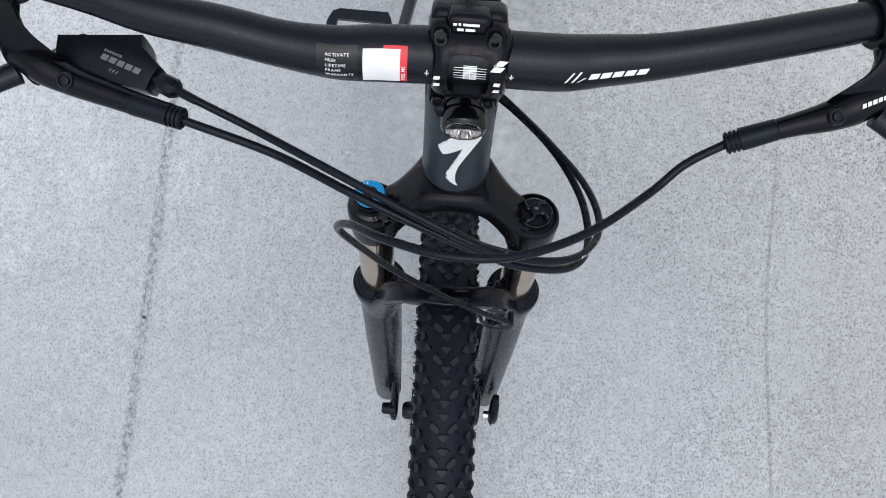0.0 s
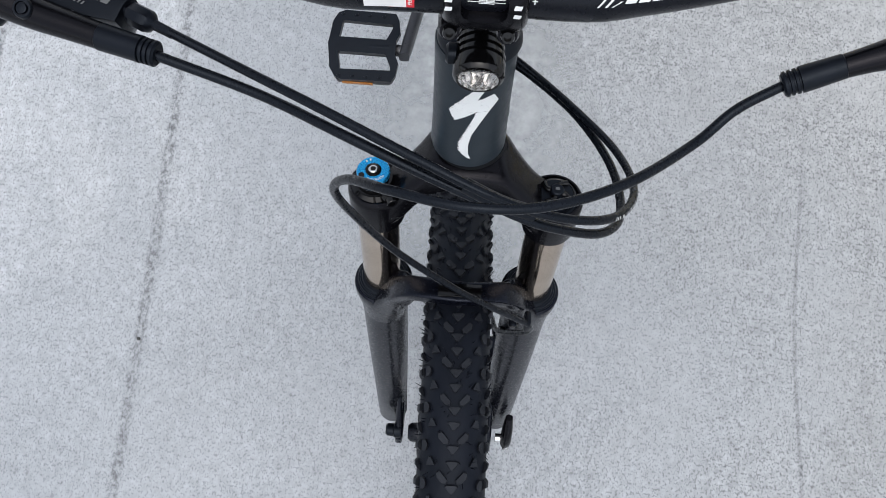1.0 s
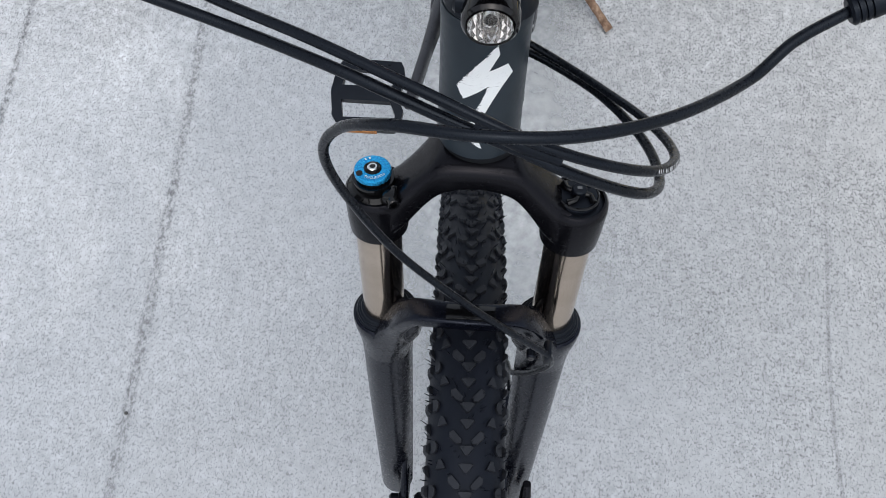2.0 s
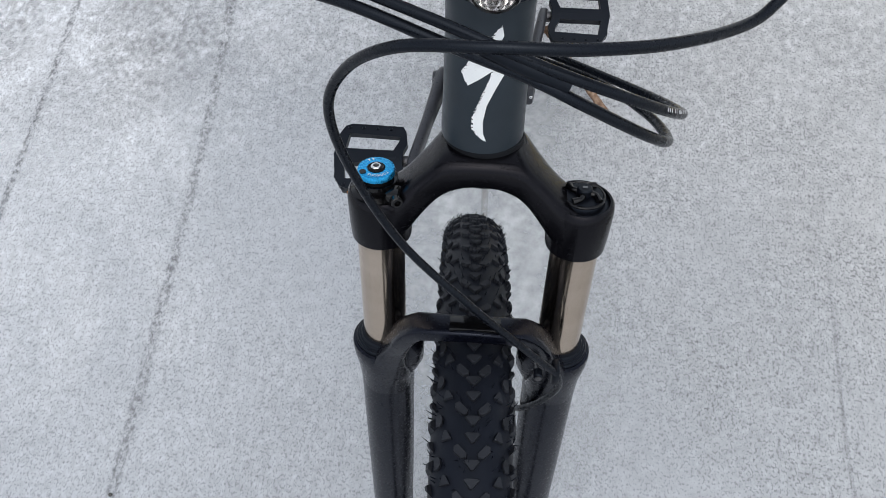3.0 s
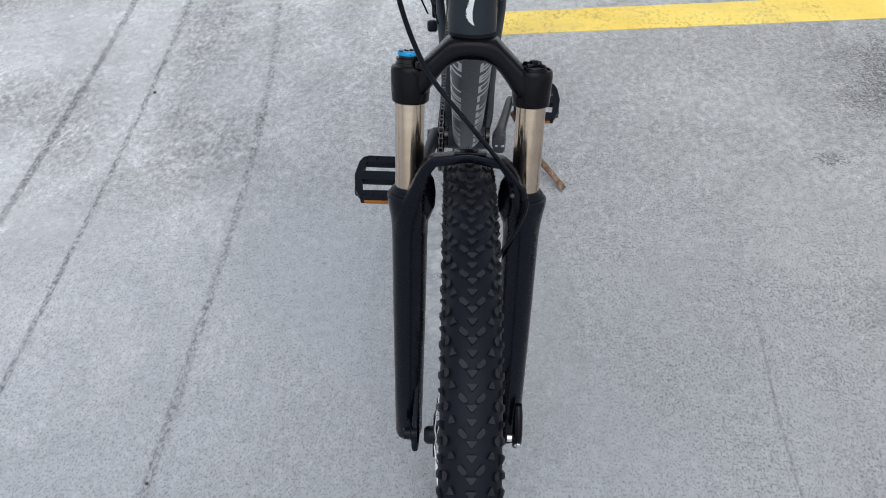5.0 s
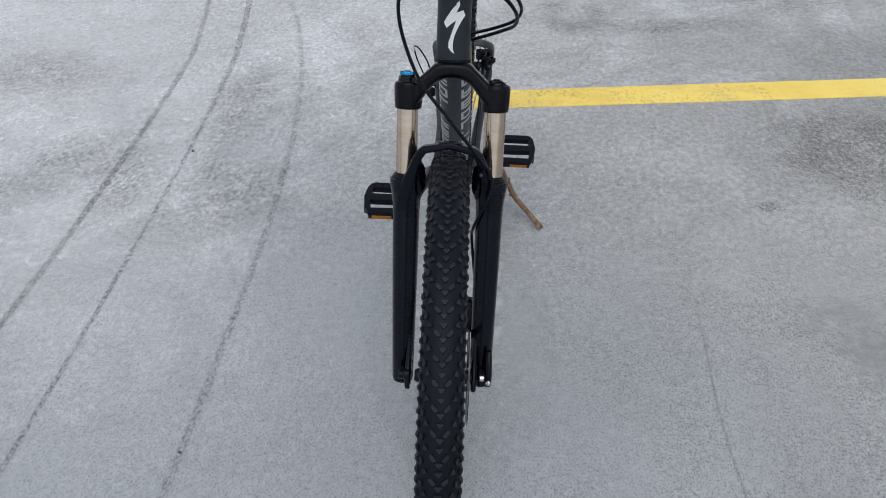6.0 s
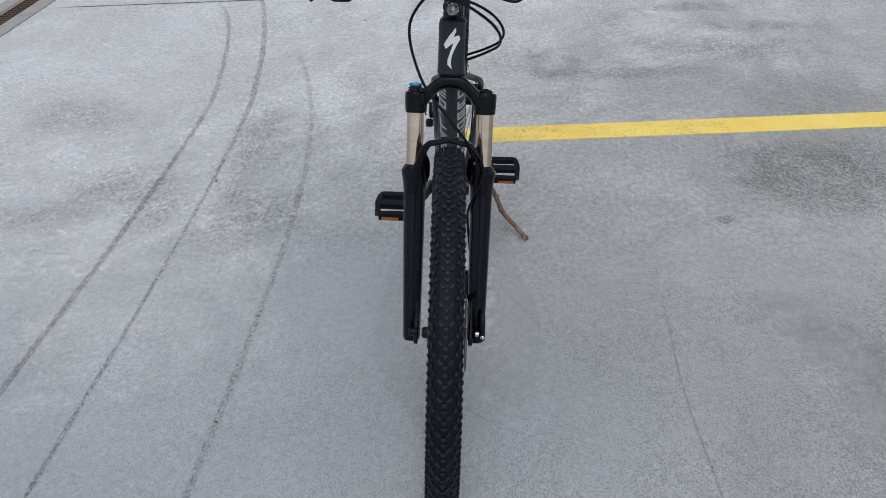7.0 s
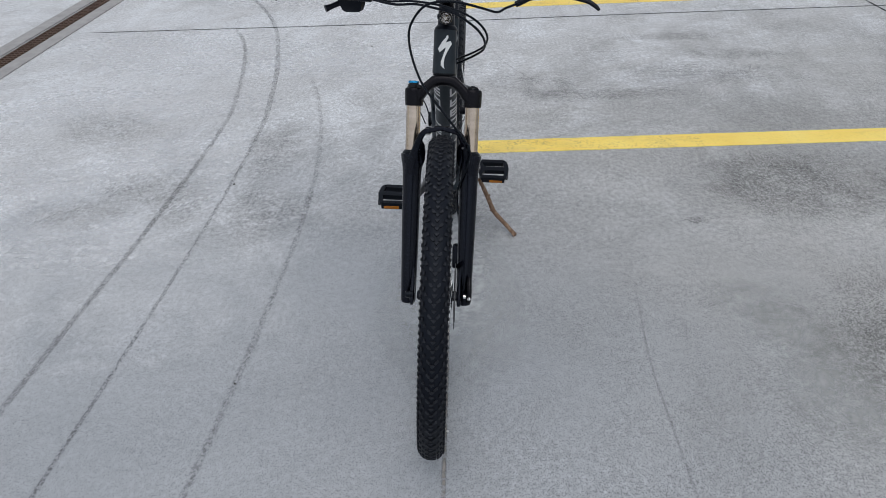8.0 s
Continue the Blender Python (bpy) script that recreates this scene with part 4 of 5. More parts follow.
# -- brake levers, shifter --
def brake(side, foot, inner, mid, clamp_x, neck):
    """A master cylinder from the hose boot outwards, its clamp and its blade."""
    foot, inner, mid = Vector(foot), Vector(inner), Vector(mid)
    c, r = bar_at(clamp_x)
    out = mid + (mid - inner) * 0.9 + Vector((0, 0.004, 0.002))
    d = (inner - foot).normalized()

    def body(bm):
        tube(bm, [inner - d * 0.004, inner.lerp(mid, 0.4), mid, mid.lerp(out, 0.5), out], [neck, neck + 0.0008, 0.0088, 0.0104, 0.0080], 26, 20)
        # arm back to the bar clamp
        foot_x, top_x = mid.lerp(out, 0.62), c + Vector((side * 0.004, -0.008, 0.0))
        rows = []
        for f, w in ((0.0, 0.0300), (0.12, 0.0250), (0.28, 0.0185), (0.48, 0.0140), (0.70, 0.0122), (0.88, 0.0125), (1.0, 0.0130)):
            p = foot_x.lerp(top_x, f) + Vector((side * 0.006 * math.sin(math.pi * f), 0, 0.004 * math.sin(math.pi * f)))
            rows.append((p, X * w * 0.62, Vector((0, 0.003, 0.0085))))
        loft(bm, rows, 24, 3.6)
        axis = (bar_at(clamp_x + 0.01)[0] - bar_at(clamp_x - 0.01)[0]).normalized()
        lathe(bm, c - axis * 0.0075, axis, [(0, r + 0.0005), (0, r + 0.0040), (0.0015, r + 0.0052), (0.0135, r + 0.0052), (0.015, r + 0.0040), (0.015, r + 0.0005)], 28)
    lv = P("brake_lever", BLACK, body)

    def boot(bm):
        length = (inner - foot).length + 0.0006
        prof = [(0, 0.0036), (0, 0.0054), (0.0008, 0.0063)]
        for k in range(3):
            h = 0.0010 + k * 0.0026
            prof += [(h, 0.0067), (h + 0.0013, 0.0068), (h + 0.0016, 0.0058), (h + 0.0023, 0.0058)]
        prof += [(0.0088, 0.0070), (0.0140, 0.0069), (length - 0.0006, neck + 0.0004), (length, neck - 0.0002)]
        lathe(bm, foot, d, prof, 26)
    P("boot", PLASTIC, boot, lv, "ribbed rubber hose boot")
    P("bleed_screw", PLASTIC, lambda bm: lathe(bm, mid + Vector((0, -0.002, 0.007)), (0, -0.25, 1), [(0, 0.0052), (0.0020, 0.0050), (0.0028, 0.0045), (0.0028, 0.0036), (0.0018, 0.0034), (0.0018, 0.0028), (0.0032, 0.0026), (0.0034, 0.0018)], 22), lv)

    def print_bars(bm):
        def place(u, v):
            return out.lerp(mid, 0.3) + (out - mid).normalized() * u + Vector((0, v, 0.0112))
        for k in range(7):
            patch_on(bm, place, -0.007 + k * 0.0028, -0.0048 + k * 0.0028, -0.0042, -0.0016, 1)
    if side > 0:
        tagged(P("print", WHITE, print_bars, lv, "small white printed mark"), kind="stuff")
    tip = Vector((-0.372, 0.164, 1.018) if side < 0 else (0.332, 0.164, 1.020))
    piv = out + Vector((0, -0.010, -0.004))

    def blade(bm):
        pts = [piv, piv.lerp(tip, 0.35) + Vector((0, -0.012, 0.004)), piv.lerp(tip, 0.75) + Vector((0, -0.006, 0.004)), tip + Vector((-side * 0.008, -0.004, 0.001)), tip + Vector((side * 0.004, -0.010, -0.008))]
        tube(bm, pts, [0.0075, 0.0060, 0.0060, 0.0062, 0.0040], 26, 14, True, ((0, 0, 1), 0.8))
    P("blade", ALLOY, blade, lv)


brake(-1, (-0.1642, 0.1695, 1.0150), (-0.1945, 0.1770, 1.0148), (-0.232, 0.188, 1.014), -0.250, 0.0068)
brake(1, (0.1543, 0.1787, 1.0115), (0.1803, 0.1867, 1.0225), (0.2066, 0.1942, 1.0305), 0.222, 0.0060)


def shifter():
    m = pose(-0.214, 0.215, 1.006, 8, 0, 12)

    def body(bm):
        # a flat-topped housing with cut corners, tapering below the bar
        top = [(-0.246, 0.2165), (-0.1942, 0.2190), (-0.1930, 0.2118), (-0.1810, 0.1998), (-0.1848, 0.1940), (-0.1880, 0.1852), (-0.2100, 0.1885), (-0.2300, 0.1965), (-0.246, 0.2030)]
        mx, my = sum(p[0] for p in top) / 9, sum(p[1] for p in top) / 9
        rings = []
        for z, f, dy in ((0.976, 0.55, 0.004), (0.980, 0.74, 0.003), (0.992, 0.90, 0.001), (1.006, 0.99, 0), (1.0125, 1.0, 0), (1.0142, 0.97, 0), (1.0146, 0.90, 0)):
            rings.append([bm.verts.new((mx + (x - mx) * f, my + dy + (y - my) * f, z + (x + 0.21) * 0.06)) for x, y in top])
        for a, b in zip(rings, rings[1:]):
            for i in range(9):
                bm.faces.new((a[i], a[(i + 1) % 9], b[(i + 1) % 9], b[i]))
        bm.faces.new(rings[0][::-1])
        bm.faces.new(rings[-1])
        bmesh.ops.recalc_face_normals(bm, faces=bm.faces[:])
        tube(bm, [m @ Vector((-0.02, 0.005, -0.012)), m @ Vector((-0.045, 0.000, -0.020)), m @ Vector((-0.062, -0.006, -0.024))], [0.007, 0.006, 0.008], 14, 12)
    sh = P("shifter", PLASTIC, body, label="black gear shifter under the bar")
    e0, e1 = Vector((-0.1865, 0.1942, 1.0116)), Vector((-0.1580, 0.1813, 1.0138))
    d = (e1 - e0).normalized()
    P("barrel_adjuster", PLASTIC, lambda bm: lathe(bm, e0, d, [(0, 0.0030), (0.0040, 0.0030), (0.0044, 0.0050), (0.0066, 0.0063), (0.0155, 0.0063), (0.0178, 0.0050), (0.0188, 0.0036), (0.0195, 0.0029), (0.0310, 0.0027), (0.0312, 0.0020)], 8), sh)

    def place(u, v):
        a = radians(-20)
        x, y = -0.2085 + u * math.cos(a) - v * math.sin(a), 0.2030 + u * math.sin(a) + v * math.cos(a)
        return Vector((x, y, 1.0150 + (x + 0.21) * 0.06))
    shifter_print = P("print", DIM, lambda bm: [patch_on(bm, place, -0.0080 + k * 0.0053, -0.0037 + k * 0.0053, -0.0032, 0.0004, 1, 1, 0.0006) for k in range(5)] + [patch_on(bm, place, -0.0080 + k * 0.0017, -0.0068 + k * 0.0017, 0.0018, 0.0034, 1) for k in range(7)] + [patch_on(bm, place, 0.0 + k * 0.0022, 0.0010 + k * 0.0022, -0.0082, -0.0062, 1, 1, 0.0008) for k in range(3)], sh, "grey unreadable print")
    tagged(shifter_print, kind="stuff")


shifter()

# -- hoses and cables --
pipe("gear_cable", HOSE, [(-0.1600, 0.1822, 1.0140), (-0.1230, 0.1668, 1.0125), (-0.0762, 0.1448, 1.0206), (-0.0253, 0.1217, 1.0227), (0.0182, 0.1052, 1.0180), (0.0541, 0.1022, 1.0047), (0.0805, 0.1113, 0.9827), (0.0952, 0.1340, 0.9514), (0.0897, 0.1662, 0.9199), (0.0650, 0.2037, 0.8906), (0.0367, 0.2376, 0.8662), (0.016, 0.260, 0.850)], 0.0025, n=100)
pipe("brake_hose", HOSE, [(-0.1655, 0.1692, 1.0150), (-0.1110, 0.1539, 1.0096), (-0.0630, 0.1326, 1.0177), (-0.0196, 0.1155, 1.0152), (0.0157, 0.1035, 1.0112), (0.0412, 0.0983, 1.0006), (0.0730, 0.1020, 0.9758), (0.0890, 0.1208, 0.9470), (0.0884, 0.1572, 0.9154), (0.0702, 0.1974, 0.8871), (0.0416, 0.2337, 0.8595), (0.016, 0.258, 0.840)], 0.0027, n=100)
pipe("cable_sleeve", PLASTIC, [(-0.0040, 0.1130, 1.0180), (0.014, 0.1060, 1.0150), (0.032, 0.1028, 1.0095)], 0.0042, n=14)
pipe("brake_hose", HOSE, [(0.1560, 0.1793, 1.0122), (0.1328, 0.1658, 1.0065), (0.1134, 0.1476, 1.0023), (0.0759, 0.1198, 1.0187), (0.0350, 0.1020, 1.0324), (-0.0030, 0.0984, 1.0353), (-0.0400, 0.1064, 1.0230), (-0.0655, 0.1175, 0.9921), (-0.0774, 0.1187, 0.9575), (-0.0705, 0.1140, 0.9080), (-0.0450, 0.1007, 0.8480), (-0.0020, 0.0830, 0.7980), (0.0300, 0.0735, 0.7600), (0.0600, 0.0660, 0.7220)], 0.0027, n=120)
pipe("brake_hose", HOSE, [fk(0.0570, 0.3790, 0.0480), fk(0.0645, 0.3700, 0.0478), fk(0.0680, 0.3500, 0.0430), fk(0.0625, 0.3240, 0.034), fk(0.0530, 0.2960, 0.022), fk(0.0433, 0.2690, 0.006), fk(0.042, 0.240, -0.02), fk(0.052, 0.15, -0.04)], 0.0026, n=60)


def hose_clip(bm):
    box(bm, axes(X, UP, FORE, fk(0.0635, 0.368, 0.0435)), (0.006, 0.016, 0.014), 0.002)
    lathe(bm, fk(0.051, 0.366, 0.042), FORE, [(0, 0.0036), (0.006, 0.0036), (0.0068, 0.0028)], 14)


P("hose_clip", PLASTIC, hose_clip)
P("clip_bolt", DULLSTEEL, lambda bm: lathe(bm, fk(0.051, 0.366, 0.0488), FORE, [(0, 0.0024), (0.0008, 0.0024), (0.0010, 0.0012), (0.0004, 0.0011)], 10))


def hose_print(bm):
    # two tiny groups of characters on the loop of the hose, as plain bars
    pts = spline([(0.0680, 0.1052, 0.9944), (0.0805, 0.1113, 0.9827), (0.0898, 0.1221, 0.9674), (0.0952, 0.1340, 0.9514)], 40)
    for i in range(4, 36):
        if i % 7 in (3, 6):
            continue
        t = (pts[i + 1] - pts[i]).normalized()
        nrm = Vector((0.25, -0.45, 0.85))
        nrm = (nrm - nrm.dot(t) * t).normalized()
        w = t.cross(nrm)
        c = pts[i] + nrm * 0.0029
        vs = [bm.verts.new(c + t * a + w * b) for a, b in ((-0.0004, -0.0009), (0.0003, -0.0009), (0.0003, 0.0009), (-0.0004, 0.0009))]
        bm.faces.new(vs)


tagged(P("print", GREY, hose_print, None, "tiny grey print on the hose"), kind="stuff")


# -- lamp under the stem --
def lamp():
    c = Vector((0, 0.1855, 0.9735))
    FORE = Vector((0, -0.982, 0.189))
    UP = Vector((0, 0.189, 0.982))
    prof = [(0.0120, 0.0095), (0.0110, 0.0116), (-0.0006, 0.0119), (-0.0012, 0.0128), (0.0004, 0.0142), (0.0016, 0.0148), (0.0090, 0.0150)]
    for k in range(4):                     # cooling fins, each a little smaller
        h, r = 0.0094 + k * 0.0052, 0.0150 - k * 0.0004
        prof += [(h, r - 0.0016), (h + 0.0018, r - 0.0016), (h + 0.0023, r - 0.0002), (h + 0.0047, r - 0.0003)]
    prof += [(0.0310, 0.0130), (0.038, 0.0125), (0.041, 0.0100)]
    body = P("headlight", GLOSS, lambda bm: lathe(bm, c, -FORE, prof, 40), label="small gloss black headlight with finned barrel")

    def facets(bm):
        prof = [(-0.0105, 0.0020), (-0.0092, 0.0040), (-0.0072, 0.0060), (-0.0050, 0.0080), (-0.0026, 0.0098), (-0.0006, 0.0112), (-0.0004, 0.0117)]
        rings = []
        for n, (h, r) in enumerate(prof):
            rings.append([bm.verts.new(c + FORE * (h + (0.0007 if (k + n) % 2 else -0.0007) * (n < 6)) + r * (math.cos(q) * X + math.sin(q) * UP)) for k, q in enumerate(np.linspace(0, 2 * math.pi, 30, endpoint=False))])
        for a, d in zip(rings, rings[1:]):
            for k in range(30):
                bm.faces.new((a[k], a[(k + 1) % 30], d[(k + 1) % 30], d[k]))
        bm.faces.new(rings[0][::-1])
        bmesh.ops.triangulate(bm, faces=bm.faces[:])
    P("reflector", REFLECTOR, facets, body, sharp=5)
    P("diode", LED, lambda bm: box(bm, axes(X, UP, FORE, c - FORE * 0.0088), (0.0030, 0.0030, 0.0014), 0.0002), body)
    P("bezel", REFLECTOR, lambda bm: lathe(bm, c - FORE * 0.0082, FORE, [(0, 0.0040), (0.0046, 0.0038), (0.0050, 0.0033), (0.0046, 0.0028), (0.0004, 0.0026)], 24), body)
    P("lens", LENSGLASS, lambda bm: lathe(bm, c, FORE, [(0.0000, 0.0118), (0.0012, 0.0116), (0.0020, 0.0097), (0.0026, 0.0056), (0.0028, 0.0010)], 28), body).visible_shadow = False

    def bracket(bm):
        box(bm, axes(X, UP, FORE, c - FORE * 0.035 + UP * 0.0150), (0.018, 0.012, 0.014), 0.003)
        lathe(bm, c - X * 0.0195 - FORE * 0.014 + UP * 0.002, X, [(0, 0.0045), (0.0015, 0.0062), (0.006, 0.0062), (0.008, 0.0040)], 18)
    P("bracket", PLASTIC, bracket, body)


lamp()


# -- wheels --
TYRE_R, TYRE_W = 0.3800, 0.0285


def wheel_pose(c, yaw=0.0, lean=0.0):
    return Matrix.Translation(c) @ pose(0, 0, 0, 0, lean, yaw)


def tyre_r(x):
    """The tyre's radius at x across it."""
    return TYRE_R - 0.027 * (1 - max(0.0, 1 - abs(x / (TYRE_W + 0.0004)) ** 2.3) ** 0.5)


def ring_lathe(bm, profile, seg):
    """Closed ring round the x axis; profile of (x, radius)."""
    rings = [[bm.verts.new((x, -r * math.cos(q), r * math.sin(q))) for x, r in profile] for q in np.linspace(0, 2 * math.pi, seg, endpoint=False)]
    k = len(profile)
    for i in range(seg):
        a, b = rings[i], rings[(i + 1) % seg]
        for j in range(k):
            bm.faces.new((a[j], a[(j + 1) % k], b[(j + 1) % k], b[j]))
    bmesh.ops.recalc_face_normals(bm, faces=bm.faces[:])


def tyre_mesh(bm):
    out = [(x, tyre_r(x)) for x in TYRE_W * np.sin(np.linspace(-1.5, 1.5, 21))]
    prof = out + [(0.0275, 0.330), (0.0205, 0.318), (0.0165, 0.313), (-0.0165, 0.313), (-0.0205, 0.318), (-0.0275, 0.330)]
    ring_lathe(bm, prof, 160)


def knob_mesh(outline, height, taper=0.80):
    """One tread block on the tyre's top at angle 0: outline of (across, along), along towards the rolling front."""
    cx = sum(p[0] for p in outline) / len(outline)
    cl = sum(p[1] for p in outline) / len(outline)
    bm = bmesh.new()

    def at(x, along, h):
        r = tyre_r(x)
        t = max(-1, min(1, x / TYRE_W))
        nx, nr = t ** 3 * 0.75, math.sqrt(max(0.05, 1 - (t ** 3 * 0.75) ** 2))
        q = along / TYRE_R
        rr = r + h * nr
        return Vector((x + h * nx, -rr * math.sin(q), rr * math.cos(q)))
    def ring(f, h):
        return [bm.verts.new(at(cx + (x - cx) * f, cl + (a - cl) * f, h)) for x, a in outline]
    n = len(outline)
    rings = [ring(1.0, -0.0008), ring(taper + 0.04, height - 0.0005), ring(taper - 0.05, height)]
    for low, top in zip(rings, rings[1:]):
        for i in range(n):
            bm.faces.new((low[i], low[(i + 1) % n], top[(i + 1) % n], top[i]))
    top = rings[-1]
    bm.faces.new(top)
    bmesh.ops.recalc_face_normals(bm, faces=bm.faces[:])
    return bm


MM = 0.001


def mirror(o):
    return [(-x, a) for x, a in o]


SHIELD = [(-5.4 * MM, -2.6 * MM), (-3.6 * MM, -3.6 * MM), (3.6 * MM, -3.6 * MM), (5.4 * MM, -2.6 * MM), (0.9 * MM, 3.6 * MM), (-0.9 * MM, 3.6 * MM)]
KIDNEY = [(3.4 * MM, 2.2 * MM), (4.2 * MM, 5.0 * MM), (7.6 * MM, 5.3 * MM), (12.2 * MM, 0.6 * MM), (12.4 * MM, -3.6 * MM), (9.6 * MM, -5.0 * MM)]
SPIKE = [(14.2 * MM, 2.8 * MM), (20.6 * MM, 3.8 * MM), (19.0 * MM, -3.6 * MM), (17.2 * MM, -3.8 * MM)]
FLANK = [(20.4 * MM, 1.8 * MM), (21.8 * MM, 4.8 * MM), (24.4 * MM, 4.8 * MM), (24.4 * MM, -4.8 * MM), (21.8 * MM, -4.8 * MM), (20.4 * MM, -1.8 * MM)]
RIM_A = [(26.4 * MM, 5.2 * MM), (29.4 * MM, 5.6 * MM), (29.4 * MM, -5.6 * MM), (26.4 * MM, -5.2 * MM)]
RIM_B = [(25.4 * MM, 6.2 * MM), (28.4 * MM, 1.5 * MM), (29.4 * MM, -5.8 * MM), (27.4 * MM, -5.8 * MM)]
PITCHES = 79
STEP = 2 * math.pi / PITCHES
# outline, where in the pitch, height
TREAD = [(SHIELD, 0.31, 3.1 * MM), (SHIELD, 0.705, 3.1 * MM), (KIDNEY, 0.0, 3.1 * MM), (SPIKE, 0.62, 3.1 * MM), (FLANK, 0.22, 3.1 * MM), (RIM_A, 0.22, 3.6 * MM), (RIM_B, 0.76, 3.8 * MM)]


def grown(shape, f=1.04):
    """The block a little larger about its own middle."""
    cx, cl = sum(p[0] for p in shape) / len(shape), sum(p[1] for p in shape) / len(shape)
    if abs(cx) > 20 * MM:
        f = 1.0
    return [(0.975 * (cx + (x - cx) * f), 0.93 * (cl + (a - cl) * f)) for x, a in shape]


def tread(tyre, singles):
    """Blocks as parts for the pitches in singles, the others as one joined part."""
    joined = bmesh.new()
    for outline, place, h in TREAD:
        for shape in ([outline] if outline is SHIELD else [outline, mirror(outline)]):
            bm = knob_mesh(grown(shape), h, 0.5 if outline in (RIM_A, RIM_B) else 0.92)
            me = bpy.data.meshes.new("tread_knob")
            bm.to_mesh(me)
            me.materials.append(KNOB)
            for k in range(PITCHES):
                ang = (k + place) * STEP
                turn = Matrix.Rotation(ang, 4, "X")      # from the top over the front
                if k in singles:
                    ob = new("tread_knob", me)
                    ob.parent = tyre
                    ob.matrix_basis = turn
                else:
                    base = len(joined.verts)
                    vs = [joined.verts.new(turn @ v.co) for v in bm.verts]
                    bm.verts.index_update()
                    for f in bm.faces:
                        joined.faces.new([vs[v.index] for v in f.verts])
            bm.free()
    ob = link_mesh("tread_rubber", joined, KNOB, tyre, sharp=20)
    tagged(ob, kind="stuff")


def hairs(bm, seed, count):
    """Fine moulding hairs left on a new tyre."""
    rnd = random.Random(seed)
    for _ in range(count):
        q = rnd.uniform(-1.7, 0.0) if rnd.random() < 0.72 else rnd.uniform(0.0, 3.2)
        x = rnd.uniform(-0.0282, 0.0282)
        if q > 0.05 or rnd.random() < 0.3:
            x = math.copysign(rnd.uniform(0.022, 0.0284), x)
        r = tyre_r(x) - 0.0006
        n = Vector((x * 26, 0, 1.0)).normalized()
        n = (n + Vector((rnd.uniform(-0.4, 0.4), rnd.uniform(-0.5, 0.5), 0))).normalized()
        turn = Matrix.Rotation(q, 4, "X")
        p = turn @ Vector((x, 0, r))
        e = turn @ (Vector((x, 0, r)) + n * (rnd.uniform(0.0048, 0.0080) if q < 0.1 else rnd.uniform(0.0030, 0.0042)))
        tube(bm, [p, e], [0.00048, 0.00026] if q < 0.1 else [0.00032, 0.00018], smooth=False, seg=3)


def wheel(name, c, yaw, lean, singles, seed):
    m = wheel_pose(c, yaw, lean)
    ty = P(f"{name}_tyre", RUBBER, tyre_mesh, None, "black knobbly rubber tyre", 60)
    ty.matrix_basis = m
    tread(ty, singles)
    tagged(P("moulding_hair", RUBBER, lambda bm: hairs(bm, seed, 700), ty), kind="stuff")
    wh = P(f"{name}_wheel", ALLOY, lambda bm: ring_lathe(bm, [(-0.0150, 0.3165), (-0.0155, 0.300), (-0.0120, 0.2940), (-0.005, 0.2915), (0.005, 0.2915), (0.0120, 0.2940), (0.0155, 0.300), (0.0150, 0.3165), (0.0130, 0.3165), (0.0125, 0.304), (-0.0125, 0.304), (-0.0130, 0.3165)], 120), None, "black alloy rim")
    wh.matrix_basis = m
    w = 0.049 if name == "front" else 0.066
    P("hub", ALLOY, lambda bm: lathe(bm, (-w, 0, 0), X, [(0, 0.0085), (0.004, 0.0120), (0.012, 0.0125), (0.0125, 0.0290), (0.0155, 0.0290), (0.018, 0.0140), (w, 0.0120), (2 * w - 0.018, 0.0150), (2 * w - 0.0155, 0.0300), (2 * w - 0.0125, 0.0300), (2 * w - 0.012, 0.0125), (2 * w - 0.004, 0.0120), (2 * w, 0.0085)], 32), wh)
    bm = bmesh.new()
    tube(bm, [(0, 0, 0), (0, 0, 1)], [0.0009, 0.0009], smooth=False, seg=6)
    me = bpy.data.meshes.new("spoke")
    bm.to_mesh(me)
    bm.free()
    me.materials.append(STEEL)
    for k in range(32):
        s = 1 if k % 2 else -1
        a = 2 * math.pi * k / 32
        b = a + (1 if (k // 2) % 2 else -1) * 1.15
        p = Vector((s * (w - 0.014), -0.0265 * math.cos(b), 0.0265 * math.sin(b)))
        e = Vector((s * 0.003, -0.293 * math.cos(a), 0.293 * math.sin(a)))
        ob = new("spoke", me)
        ob.parent = wh
        ob.matrix_basis = Matrix.Translation(p) @ (e - p).to_track_quat("Z", "Y").to_matrix().to_4x4() @ Matrix.Diagonal((1, 1, (e - p).length, 1))
    rx, rr = w - 0.007, 0.080

    def rotor(bm):
        ring_lathe(bm, [(rx - 0.0009, rr), (rx + 0.0009, rr), (rx + 0.0009, rr - 0.014), (rx - 0.0009, rr - 0.014)], 64)
        for k in range(6):
            a = k * math.pi / 3
            d = Vector((0, math.cos(a), math.sin(a)))
            e = Vector((0, math.cos(a + 0.5), math.sin(a + 0.5)))
            tube(bm, [X * rx + d * 0.020, X * rx + e * (rr - 0.012)], [0.0022, 0.0022], smooth=False, seg=6)
    P("brake_disc", DULLSTEEL, rotor, wh, "thin dark steel brake disc")
    return wh


wheel("front", AXLE, 1.4, 0.25, set(range(0, 25)), 4)
wheel("rear", REAR, 0.0, 0.0, set(), 9)

